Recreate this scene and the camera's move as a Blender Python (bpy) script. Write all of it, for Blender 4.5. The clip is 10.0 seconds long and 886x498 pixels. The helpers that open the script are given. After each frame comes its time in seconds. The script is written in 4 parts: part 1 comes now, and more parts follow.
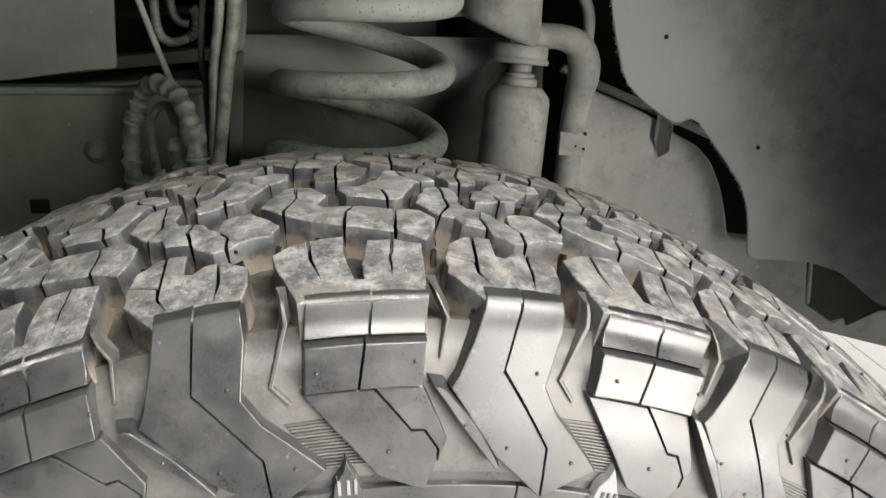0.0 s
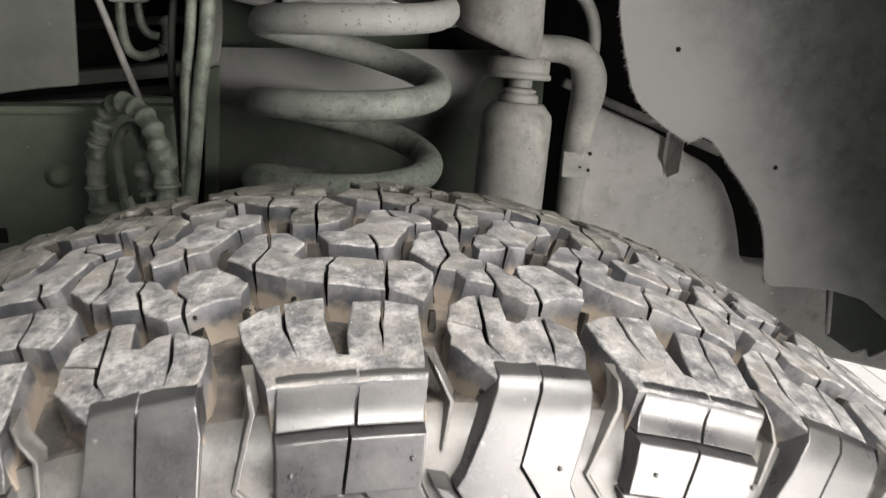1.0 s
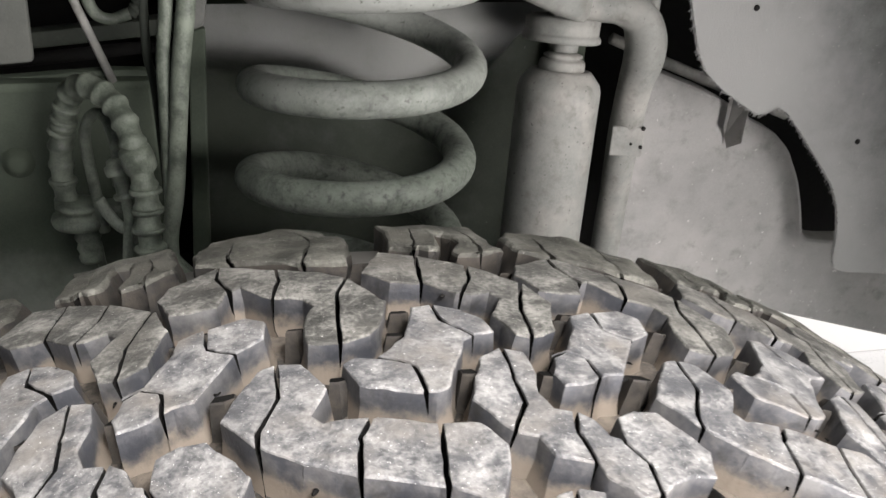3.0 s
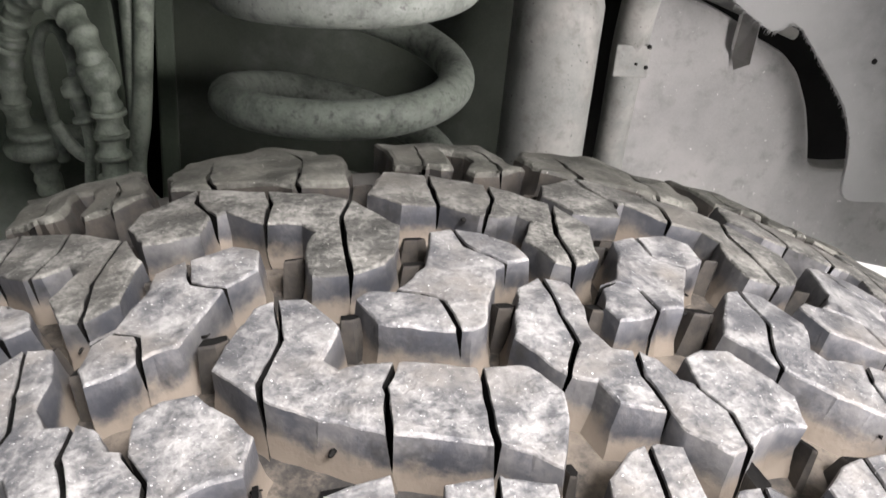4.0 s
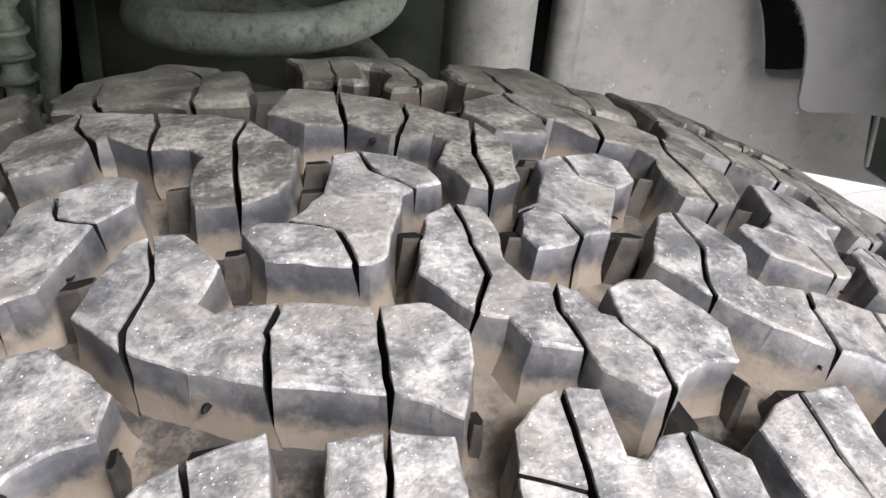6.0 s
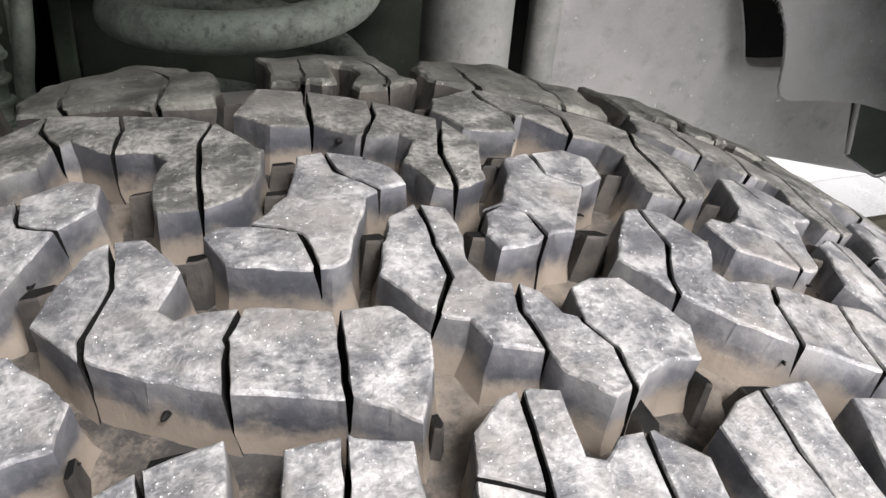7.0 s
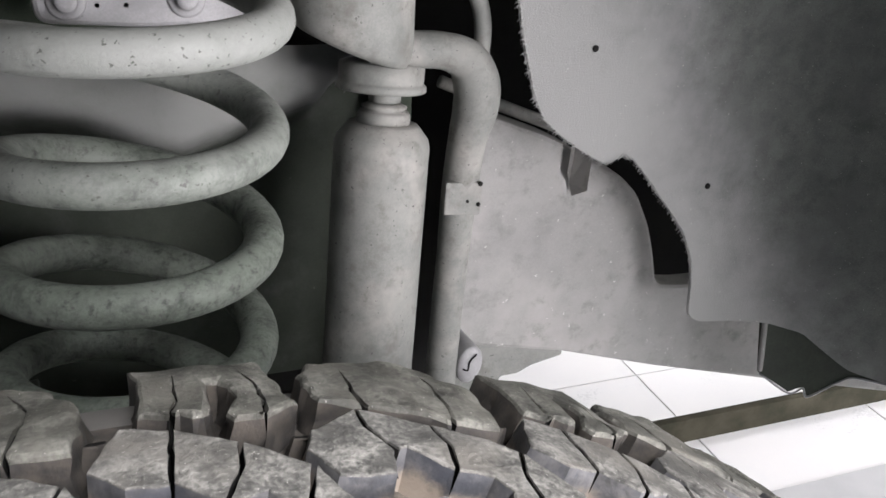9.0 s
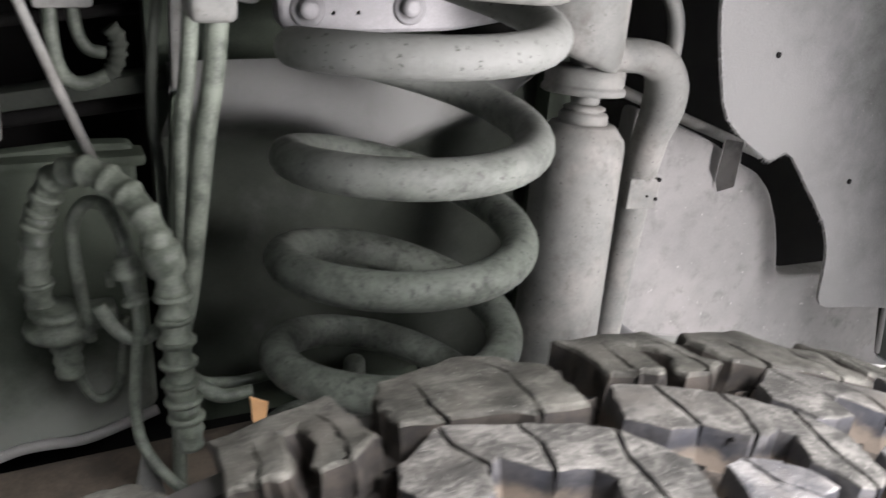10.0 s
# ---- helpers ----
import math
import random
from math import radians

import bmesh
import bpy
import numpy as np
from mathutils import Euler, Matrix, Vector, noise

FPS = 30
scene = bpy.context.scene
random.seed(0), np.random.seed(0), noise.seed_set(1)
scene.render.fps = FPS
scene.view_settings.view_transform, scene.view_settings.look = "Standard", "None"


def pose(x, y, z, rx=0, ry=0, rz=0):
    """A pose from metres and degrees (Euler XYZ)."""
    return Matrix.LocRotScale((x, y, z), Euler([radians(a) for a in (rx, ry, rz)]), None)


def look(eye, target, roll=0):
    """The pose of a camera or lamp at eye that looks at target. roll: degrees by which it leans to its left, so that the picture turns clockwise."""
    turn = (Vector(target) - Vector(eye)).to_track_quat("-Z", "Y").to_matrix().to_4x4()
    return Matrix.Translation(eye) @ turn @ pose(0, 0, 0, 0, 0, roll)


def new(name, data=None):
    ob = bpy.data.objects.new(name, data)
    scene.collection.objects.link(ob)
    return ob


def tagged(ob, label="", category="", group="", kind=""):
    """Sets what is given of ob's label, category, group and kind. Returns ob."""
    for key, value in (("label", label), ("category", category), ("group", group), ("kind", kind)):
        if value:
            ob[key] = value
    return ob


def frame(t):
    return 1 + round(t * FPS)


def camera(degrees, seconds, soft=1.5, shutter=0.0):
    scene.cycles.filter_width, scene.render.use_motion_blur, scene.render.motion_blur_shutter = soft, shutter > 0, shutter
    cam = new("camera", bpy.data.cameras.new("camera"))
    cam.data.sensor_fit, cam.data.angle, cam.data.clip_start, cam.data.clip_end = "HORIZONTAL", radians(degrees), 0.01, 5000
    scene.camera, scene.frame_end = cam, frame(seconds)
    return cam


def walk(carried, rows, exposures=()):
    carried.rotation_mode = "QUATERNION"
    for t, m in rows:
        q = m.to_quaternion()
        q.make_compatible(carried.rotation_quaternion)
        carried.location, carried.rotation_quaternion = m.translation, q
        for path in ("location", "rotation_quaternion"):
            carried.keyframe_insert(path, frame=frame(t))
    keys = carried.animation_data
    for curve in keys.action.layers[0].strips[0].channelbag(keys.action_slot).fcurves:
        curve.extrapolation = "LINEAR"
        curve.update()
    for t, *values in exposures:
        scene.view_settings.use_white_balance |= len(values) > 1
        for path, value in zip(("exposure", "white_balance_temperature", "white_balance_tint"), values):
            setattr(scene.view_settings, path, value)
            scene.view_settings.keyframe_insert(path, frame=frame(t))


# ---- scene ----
cam = camera(51.65, 10.0, shutter=0.4)
PATH = [
    (0, (-0.0392, -0.4460, 1.0084), (0.1686, 0.6600, 0.5919), 2.17),
    (0.5, (-0.0378, -0.4163, 1.0097), (0.1764, 0.6895, 0.5960), 2.21),
    (1, (-0.0314, -0.3779, 1.0053), (0.1905, 0.7281, 0.5961), 2.16),
    (1.5, (-0.0140, -0.3388, 1.0236), (0.2091, 0.7661, 0.6119), 1.92),
    (2, (0.0139, -0.3271, 1.0463), (0.2226, 0.7587, 0.5798), 1.28),
    (2.5, (-0.0176, -0.2908, 1.0448), (0.1905, 0.7765, 0.5373), 1.90),
    (2.7, (-0.0252, -0.2703, 1.0436), (0.1878, 0.7887, 0.5212), 2.07),
    (3.8, (-0.0384, -0.2084, 1.0138), (0.2076, 0.8050, 0.4201), 2.61),
    (4, (-0.0395, -0.2039, 1.0091), (0.2177, 0.7979, 0.4007), 2.92),
    (4.5, (-0.0253, -0.1926, 0.9971), (0.2442, 0.7872, 0.3587), 3.15),
    (5, (-0.0184, -0.1871, 0.9950), (0.2558, 0.7736, 0.3301), 3.21),
    (5.5, (-0.0196, -0.1867, 0.9965), (0.2606, 0.7586, 0.3126), 3.24),
    (7, (-0.0108, -0.1869, 1.0000), (0.2835, 0.7392, 0.2960), 2.46),
    (7.5, (-0.0066, -0.1892, 1.0137), (0.2932, 0.7307, 0.3038), 2.76),
    (8, (0.0061, -0.1965, 1.0479), (0.3189, 0.7210, 0.3406), 2.85),
    (8.5, (0.0077, -0.1717, 1.0466), (0.3710, 0.8295, 0.4938), 3.24),
    (9, (0.0147, -0.1541, 1.0376), (0.4163, 0.8490, 0.5156), 3.36),
    (9.5, (-0.0655, -0.1357, 1.0399), (0.3754, 0.8553, 0.5266), 3.86),
    (10, (-0.1536, -0.1306, 1.0374), (0.3143, 0.8490, 0.5260), 4.41),
]
EXPOSURES = [(0, -0.5, 6950, 12), (0.5, -0.26, 6950, 12), (1, -0.22, 6950, 14), (2, -0.04, 6900, 15), (2.5, 0.0, 6800, 15), (4, 0.25, 6680, 18), (5, 0.24, 6680, 18), (5.5, 0.13, 6620, 18),
             (7, 0.05, 6550, 17), (7.5, -0.08, 6450, 16), (8, -0.15, 6450, 16), (8.5, 0.22, 6450, 17), (9, 0.27, 6450, 18), (10, 0.5, 6550, 20)]
walk(cam, [(t, look(eye, target, roll)) for t, eye, target, roll in PATH], EXPOSURES)
# ---------------------------------------------------------------- light
world = bpy.data.worlds.new("workshop_air")
scene.world = world
world.use_nodes = True
world.node_tree.nodes["Background"].inputs[0].default_value = (0.9, 0.95, 1.0, 1)
world.node_tree.nodes["Background"].inputs[1].default_value = 0.012


def area_lamp(name, eye, target, w, h, power, colour):
    data = bpy.data.lights.new(name, "AREA")
    data.shape, data.size, data.size_y, data.energy, data.color = "RECTANGLE", w, h, power, colour
    ob = new(name, data)
    ob.matrix_world = look(eye, target)
    return tagged(ob, kind="structure")


# daylight through the open workshop door, and unseen overhead lamps added to brighten the scene
area_lamp("door_daylight", (2.1, -3.15, 1.2), (2.1, 0.0, 1.2), 2.3, 2.1, 400, (1.0, 0.995, 0.985))
area_lamp("ceiling_tube", (0.8, -1.6, 3.4), (0.0, 0.0, 0.7), 1.6, 0.5, 185, (0.97, 1.0, 0.99))
area_lamp("ceiling_tube", (0.5, -2.6, 3.45), (0.0, 0.0, 0.7), 1.6, 0.5, 80, (0.97, 1.0, 0.99))
area_lamp("ceiling_tube", (2.2, 2.4, 3.5), (1.6, 1.6, 0.0), 1.2, 0.6, 40, (1.0, 1.0, 1.0))


# ---------------------------------------------------------------- materials
def material(name, base, second, scale=40.0, rough=0.7, metal=0.0, bump=0.15, fine=900.0, lift=0.5, width=0.18,
             spots=None, spot_scale=300.0, spot_level=0.68, coat=0.0, spec=0.5, rough_var=0.12, third=None, third_scale=12.0, mud=None, dark=None, dark_scale=150.0, paled=None, grit=0.35):
    """A worn surface: base and second colour mixed by a coarse and a fine noise, with specks of a third colour and fine relief."""
    m = bpy.data.materials.new(name)
    m.use_nodes = True
    nt = m.node_tree
    n, l = nt.nodes, nt.links
    b = n["Principled BSDF"]
    tc = n.new("ShaderNodeTexCoord")
    info = n.new("ShaderNodeObjectInfo")
    shift = n.new("ShaderNodeVectorMath")
    shift.operation = "ADD"
    mul = n.new("ShaderNodeMath")
    mul.operation = "MULTIPLY"
    mul.inputs[1].default_value = 7.0
    l.new(info.outputs["Random"], mul.inputs[0])
    l.new(tc.outputs["Object"], shift.inputs[0])
    l.new(mul.outputs[0], shift.inputs[1])

    def noise_at(s, detail=6.0, roughness=0.65):
        t = n.new("ShaderNodeTexNoise")
        t.inputs["Scale"].default_value, t.inputs["Detail"].default_value, t.inputs["Roughness"].default_value = s, detail, roughness
        l.new(shift.outputs[0], t.inputs["Vector"])
        return t

    def ramp(src, a, c):
        r = n.new("ShaderNodeMapRange")
        r.interpolation_type = "SMOOTHSTEP"
        r.inputs["From Min"].default_value, r.inputs["From Max"].default_value = a, c
        l.new(src, r.inputs["Value"])
        return r.outputs[0]

    def mix(fac, a, c):
        x = n.new("ShaderNodeMix")
        x.data_type = "RGBA"
        l.new(fac, x.inputs["Factor"])
        for sock, v in ((x.inputs[6], a), (x.inputs[7], c)):
            if isinstance(v, tuple):
                sock.default_value = (*v, 1)
            else:
                l.new(v, sock)
        return x.outputs[2]

    coarse, grain = noise_at(scale), noise_at(fine, 4.0)
    add = n.new("ShaderNodeMath")
    add.operation = "MULTIPLY_ADD"
    add.inputs[1].default_value = grit
    l.new(grain.outputs["Fac"], add.inputs[0])
    l.new(coarse.outputs["Fac"], add.inputs[2])
    fac = ramp(add.outputs[0], lift + 0.486 * grit - width, lift + 0.486 * grit + width)
    col = mix(fac, base, second)
    if third:
        col = mix(ramp(noise_at(third_scale, 5.0).outputs["Fac"], 0.45, 0.72), col, third)
    if dark:
        col = mix(ramp(noise_at(dark_scale, 4.0, 0.7).outputs["Fac"], 0.48, 0.78), col, dark)
    if paled:
        # a paler side, for dust and for painted light, past a slanting border broken by noise: colour, direction, where
        # it ends and where it is full
        pale, way, none_at, full_at = paled
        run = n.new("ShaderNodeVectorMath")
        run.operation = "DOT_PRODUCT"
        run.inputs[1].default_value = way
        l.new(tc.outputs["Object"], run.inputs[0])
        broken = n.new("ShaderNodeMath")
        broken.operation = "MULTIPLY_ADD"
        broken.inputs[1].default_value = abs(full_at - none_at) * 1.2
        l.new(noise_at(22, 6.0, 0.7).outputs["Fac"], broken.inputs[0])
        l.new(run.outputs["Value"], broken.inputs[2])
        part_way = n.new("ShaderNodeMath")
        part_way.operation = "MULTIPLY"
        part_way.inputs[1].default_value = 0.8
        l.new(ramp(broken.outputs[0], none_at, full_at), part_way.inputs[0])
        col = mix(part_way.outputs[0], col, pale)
    if spots:
        col = mix(ramp(noise_at(spot_scale, 2.0).outputs["Fac"], spot_level, spot_level + 0.05), col, spots)
    if mud:
        # caked mud that climbs the block sides from the groove floor: depth below the tread's surface, broken by noise
        sep = n.new("ShaderNodeSeparateXYZ")
        l.new(tc.outputs["Object"], sep.inputs[0])

        def maths(op, a, c=0.0, d=0.0):
            k = n.new("ShaderNodeMath")
            k.operation = op
            for sock, v in zip(k.inputs, (a, c, d)):
                if isinstance(v, float):
                    sock.default_value = v
                else:
                    l.new(v, sock)
            return k.outputs[0]

        xx, zz, yy = (maths("MULTIPLY", sep.outputs[i], sep.outputs[i]) for i in (0, 2, 1))
        radius = maths("SQRT", maths("ADD", xx, zz))
        deep = maths("SUBTRACT", 0.439, maths("MULTIPLY_ADD", yy, 0.994, radius))
        deep = maths("MULTIPLY_ADD", noise_at(90, 5.0).outputs["Fac"], 0.016, maths("ADD", deep, -0.008))
        col = mix(ramp(deep, 0.006, 0.0118), col, mud)
    l.new(col, b.inputs["Base Color"])
    rr = n.new("ShaderNodeMapRange")
    rr.inputs["To Min"].default_value, rr.inputs["To Max"].default_value = max(0.05, rough - rough_var), min(1, rough + rough_var)
    l.new(fac, rr.inputs["Value"])
    l.new(rr.outputs[0], b.inputs["Roughness"])
    b.inputs["Metallic"].default_value = metal
    b.inputs["Coat Weight"].default_value = coat
    b.inputs["Coat Roughness"].default_value = 0.3
    b.inputs["Specular IOR Level"].default_value = spec
    bp = n.new("ShaderNodeBump")
    bp.inputs["Strength"].default_value, bp.inputs["Distance"].default_value = bump, 0.002
    l.new(add.outputs[0], bp.inputs["Height"])
    l.new(bp.outputs[0], b.inputs["Normal"])
    return m


M_TREAD = material("dusty_tread_rubber", (0.083, 0.084, 0.089), (0.36, 0.351, 0.339), 95, 0.56, 0, 0.5, 620, 0.55, 0.22, grit=0.5,
                   spots=(0.85, 0.84, 0.82), spot_scale=1250, spot_level=0.685, third=(0.2, 0.185, 0.168), third_scale=34, dark=(0.05, 0.051, 0.055), dark_scale=120)
# two darker rubbers: one for the inner blocks, an olive one for the inner lugs
M_TREAD_INNER = material("darker_inner_tread_rubber", (0.056, 0.055, 0.05), (0.255, 0.247, 0.225), 65, 0.8, 0, 0.7, 520, 0.56, 0.2, grit=0.5,
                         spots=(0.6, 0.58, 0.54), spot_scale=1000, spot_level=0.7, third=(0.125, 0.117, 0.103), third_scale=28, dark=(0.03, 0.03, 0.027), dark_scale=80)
M_LUG = material("dark_olive_lug_rubber", (0.04, 0.04, 0.033), (0.19, 0.186, 0.162), 60, 0.8, 0, 0.7, 520, 0.56, 0.2, grit=0.5,
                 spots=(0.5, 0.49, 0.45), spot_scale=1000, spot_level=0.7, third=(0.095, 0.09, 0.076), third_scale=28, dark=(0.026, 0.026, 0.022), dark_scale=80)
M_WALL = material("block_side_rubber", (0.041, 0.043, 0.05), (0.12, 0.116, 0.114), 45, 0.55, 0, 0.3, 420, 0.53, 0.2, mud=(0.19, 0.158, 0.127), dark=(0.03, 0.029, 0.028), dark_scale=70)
# tan mud over a base darkened for the shade between the blocks
M_GROOVE = material("mud_and_shade_groove_rubber", (0.022, 0.02, 0.018), (0.16, 0.133, 0.107), 34, 0.85, 0, 0.6, 600, 0.5, 0.12,
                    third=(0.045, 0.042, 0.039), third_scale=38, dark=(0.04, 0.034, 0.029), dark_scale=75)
M_EJECT = material("muddy_dark_rubber_and_shade", (0.02, 0.0185, 0.017), (0.06, 0.051, 0.042), 90, 0.8, 0, 0.4, 600)
# near-black for ejector tops and hairs; in the tread's cuts it is painted shade
M_BLACK_RUBBER = material("black_rubber_and_cut_shade", (0.007, 0.007, 0.007), (0.016, 0.015, 0.014), 90, 0.9, 0, 0.4, 600, spec=0.08)
M_SIDE = material("dressed_sidewall_rubber", (0.02, 0.02, 0.022), (0.055, 0.054, 0.052), 26, 0.36, 0, 0.06, 900, 0.53, 0.2, spec=0.72, rough_var=0.1, coat=0.25,
                  spots=(0.12, 0.117, 0.113), spot_scale=180, spot_level=0.72)
M_SHOULDER = material("dusty_satin_shoulder_rubber", (0.042, 0.041, 0.04), (0.12, 0.113, 0.104), 35, 0.45, 0, 0.15, 700, 0.5, 0.25, spec=0.8)
# paler towards the top, darker and greener on the lower coils
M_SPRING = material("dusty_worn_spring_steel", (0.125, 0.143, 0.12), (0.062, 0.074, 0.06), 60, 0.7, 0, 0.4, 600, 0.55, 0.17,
                    spots=(0.075, 0.08, 0.07), spot_scale=280, spot_level=0.645, dark=(0.016, 0.021, 0.015), dark_scale=190, paled=((0.235, 0.243, 0.23), (0, 0, 1), 0.91, 1.03))
M_STEEL = material("dusty_black_chassis_steel", (0.112, 0.118, 0.108), (0.183, 0.188, 0.174), 30, 0.72, 0, 0.2, 700, 0.5, 0.2,
                   spots=(0.06131, 0.0612, 0.05646), spot_scale=340, spot_level=0.675, third=(0.2351, 0.2295, 0.2105), third_scale=20, dark=(0.1022, 0.09996, 0.08829), dark_scale=70)
M_PANEL = material("dusty_chassis_panel", (0.178, 0.178, 0.171), (0.252, 0.249, 0.24), 14, 0.78, 0, 0.15, 800, 0.5, 0.25,
                   spots=(0.3679, 0.3621, 0.3387), spot_scale=190, spot_level=0.69, third=(0.275, 0.266, 0.256), third_scale=9, dark=(0.15, 0.151, 0.143), dark_scale=60)
M_PLATE = material("dull_grey_green_sheet", (0.05, 0.055, 0.048), (0.085, 0.09, 0.08), 22, 0.75, 0, 0.2, 700, spots=(0.16, 0.16, 0.15), spot_scale=200, spot_level=0.72)
# grimy green of the wing's small parts; on the tower it paints in shade
M_GREEN = material("grimy_green_panel_and_shade", (0.04011, 0.053, 0.0382), (0.08117, 0.1, 0.07449), 14, 0.75, 0, 0.2, 600, 0.5, 0.25, spec=0.3,
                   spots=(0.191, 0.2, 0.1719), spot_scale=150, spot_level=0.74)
# grimy green; the pale bottom is light painted into the colour
M_WING = material("grimy_wing_panel_lit_low", (0.042, 0.055, 0.04), (0.084, 0.102, 0.077), 14, 0.75, 0, 0.2, 600, 0.5, 0.25, spec=0.3,
                  spots=(0.19, 0.2, 0.172), spot_scale=150, spot_level=0.74, paled=((0.23, 0.245, 0.22), (0, 0, -1), -0.70, -0.62))
# pale brow, dark recess: the shade on the sheet is painted into its colour
M_TOWER = material("green_tower_sheet_painted_shade", (0.045, 0.055, 0.043), (0.082, 0.096, 0.076), 14, 0.75, 0, 0.2, 600, 0.5, 0.25, spec=0.3,
                   spots=(0.19, 0.195, 0.175), spot_scale=150, spot_level=0.74, paled=((0.31, 0.315, 0.305), (0, 1, 0), 0.502, 0.444))
M_HOSE = material("grimy_rubber_hose", (0.045, 0.056, 0.043), (0.145, 0.168, 0.135), 70, 0.6, 0, 0.25, 800)
M_DARK = material("dark_underbody_paint", (0.02483, 0.03, 0.02388), (0.04775, 0.055, 0.04489), 20, 0.8, 0, 0.2, 500, spec=0.25)
# paler on the left: dust there, and the brighter light painted along with it
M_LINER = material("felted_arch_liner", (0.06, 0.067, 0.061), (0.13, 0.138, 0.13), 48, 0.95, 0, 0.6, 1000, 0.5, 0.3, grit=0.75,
                   spots=(0.4292, 0.4284, 0.4004), spot_scale=600, spot_level=0.715, third=(0.09708, 0.102, 0.09856), third_scale=14, paled=((0.2554, 0.257, 0.2505), (1, 0, 0.62), 1.075, 0.945))
M_RUST = material("rusty_axle_steel", (0.06, 0.05, 0.04), (0.13, 0.105, 0.08), 40, 0.85, 0, 0.4, 400)
M_TIN = material("pale_zinc_plate", (0.2, 0.2, 0.203), (0.29, 0.29, 0.293), 30, 0.55, 0.05, 0.12, 700,
                 spots=(0.2, 0.2, 0.2), spot_scale=220, spot_level=0.7)
M_TILE = material("white_floor_tile", (0.63, 0.64, 0.65), (0.67, 0.67, 0.67), 3, 0.35, 0, 0.02, 200)
M_JOINT = material("grey_tile_joint", (0.56, 0.56, 0.56), (0.6, 0.6, 0.6), 20, 0.9)
M_GREY = material("grey_floor_paint", (0.36, 0.37, 0.38), (0.42, 0.43, 0.44), 6, 0.5)
M_BEAM = material("dark_olive_beam_paint", (0.02, 0.02, 0.013), (0.05, 0.047, 0.034), 12, 0.85, spec=0.12)
M_PLASTER = material("workshop_plaster", (0.6, 0.6, 0.58), (0.66, 0.66, 0.64), 4, 0.9)
M_DARK_WALL = material("dark_unseen_wall_paint", (0.09, 0.1, 0.125), (0.12, 0.13, 0.155), 4, 0.8)
M_LABEL = material("orange_tag_plastic", (0.65, 0.36, 0.16), (0.72, 0.44, 0.22), 60, 0.6)
M_PAINT = material("dark_body_paint", (0.05, 0.052, 0.055), (0.06, 0.062, 0.065), 8, 0.4)
# flat black for the cross pipes, and for sheets that take the place of shade
M_BLACK = material("black_paint_and_shade", (0.008, 0.008, 0.008), (0.014, 0.014, 0.013), 20, 0.95, spec=0.08)
M_MARK = material("pale_moulded_mark", (0.2, 0.2, 0.2), (0.26, 0.26, 0.26), 60, 0.5)


# ---------------------------------------------------------------- mesh tools
def mesh_object(name, bm, mats, parent=None, label=""):
    me = bpy.data.meshes.new(name)
    bmesh.ops.recalc_face_normals(bm, faces=bm.faces)
    bm.to_mesh(me)
    bm.free()
    for m in mats if isinstance(mats, (list, tuple)) else [mats]:
        me.materials.append(m)
    ob = new(name, me)
    if parent:
        ob.parent = parent
    if label:
        ob["label"] = label
    return ob


def part(name, bm, mats, parent, label=""):
    return mesh_object(name, bm, mats, parent, label)


def thing(name, label, category, at=(0, 0, 0), group="", kind=""):
    ob = new(name)
    ob.empty_display_size = 0.02
    ob.location = at
    bpy.context.view_layer.update()
    return tagged(ob, label, category, group, kind)


def under(ob, parent):
    """Hang ob under parent and leave it where it is."""
    ob.parent = parent
    ob.matrix_parent_inverse = Matrix.Translation(parent.location).inverted()
    return ob


def smooth_faces(bm, sharp=35):
    for f in bm.faces:
        f.smooth = True
    for e in bm.edges:
        if len(e.link_faces) == 2 and e.calc_face_angle(0) > radians(sharp):
            e.smooth = False
    return bm


def sweep(points, radius, seg=14, closed=False, bm=None, cap=True):
    """A tube along points; radius is one number or one for each point."""
    bm = bm or bmesh.new()
    pts = [Vector(p) for p in points]
    count = len(pts)
    rad = radius if isinstance(radius, (list, tuple)) else [radius] * count
    rings = []
    side = None
    for i, p in enumerate(pts):
        d = (pts[min(i + 1, count - 1)] - pts[max(i - 1, 0)]).normalized()
        if side is None:
            side = d.orthogonal().normalized()
        side = (side - d * side.dot(d)).normalized()
        up = d.cross(side)
        rings.append([bm.verts.new(p + rad[i] * (math.cos(a) * side + math.sin(a) * up)) for a in [2 * math.pi * k / seg for k in range(seg)]])
    for a, b in zip(rings, rings[1:]):
        for k in range(seg):
            bm.faces.new((a[k], a[(k + 1) % seg], b[(k + 1) % seg], b[k]))
    if cap:
        bm.faces.new(rings[0][::-1])
        bm.faces.new(rings[-1])
    return smooth_faces(bm)


def curve_points(keys, n=10):
    """A smooth way through a few keys (Catmull-Rom)."""
    k = [Vector(p) for p in keys]
    k = [2 * k[0] - k[1]] + k + [2 * k[-1] - k[-2]]
    out = []
    for i in range(1, len(k) - 2):
        for j in range(n):
            t = j / n
            out.append(0.5 * ((2 * k[i]) + (k[i + 1] - k[i - 1]) * t + (2 * k[i - 1] - 5 * k[i] + 4 * k[i + 1] - k[i + 2]) * t * t
                              + (3 * k[i] - k[i - 1] - 3 * k[i + 1] + k[i + 2]) * t ** 3))
    return out + [k[-2]]


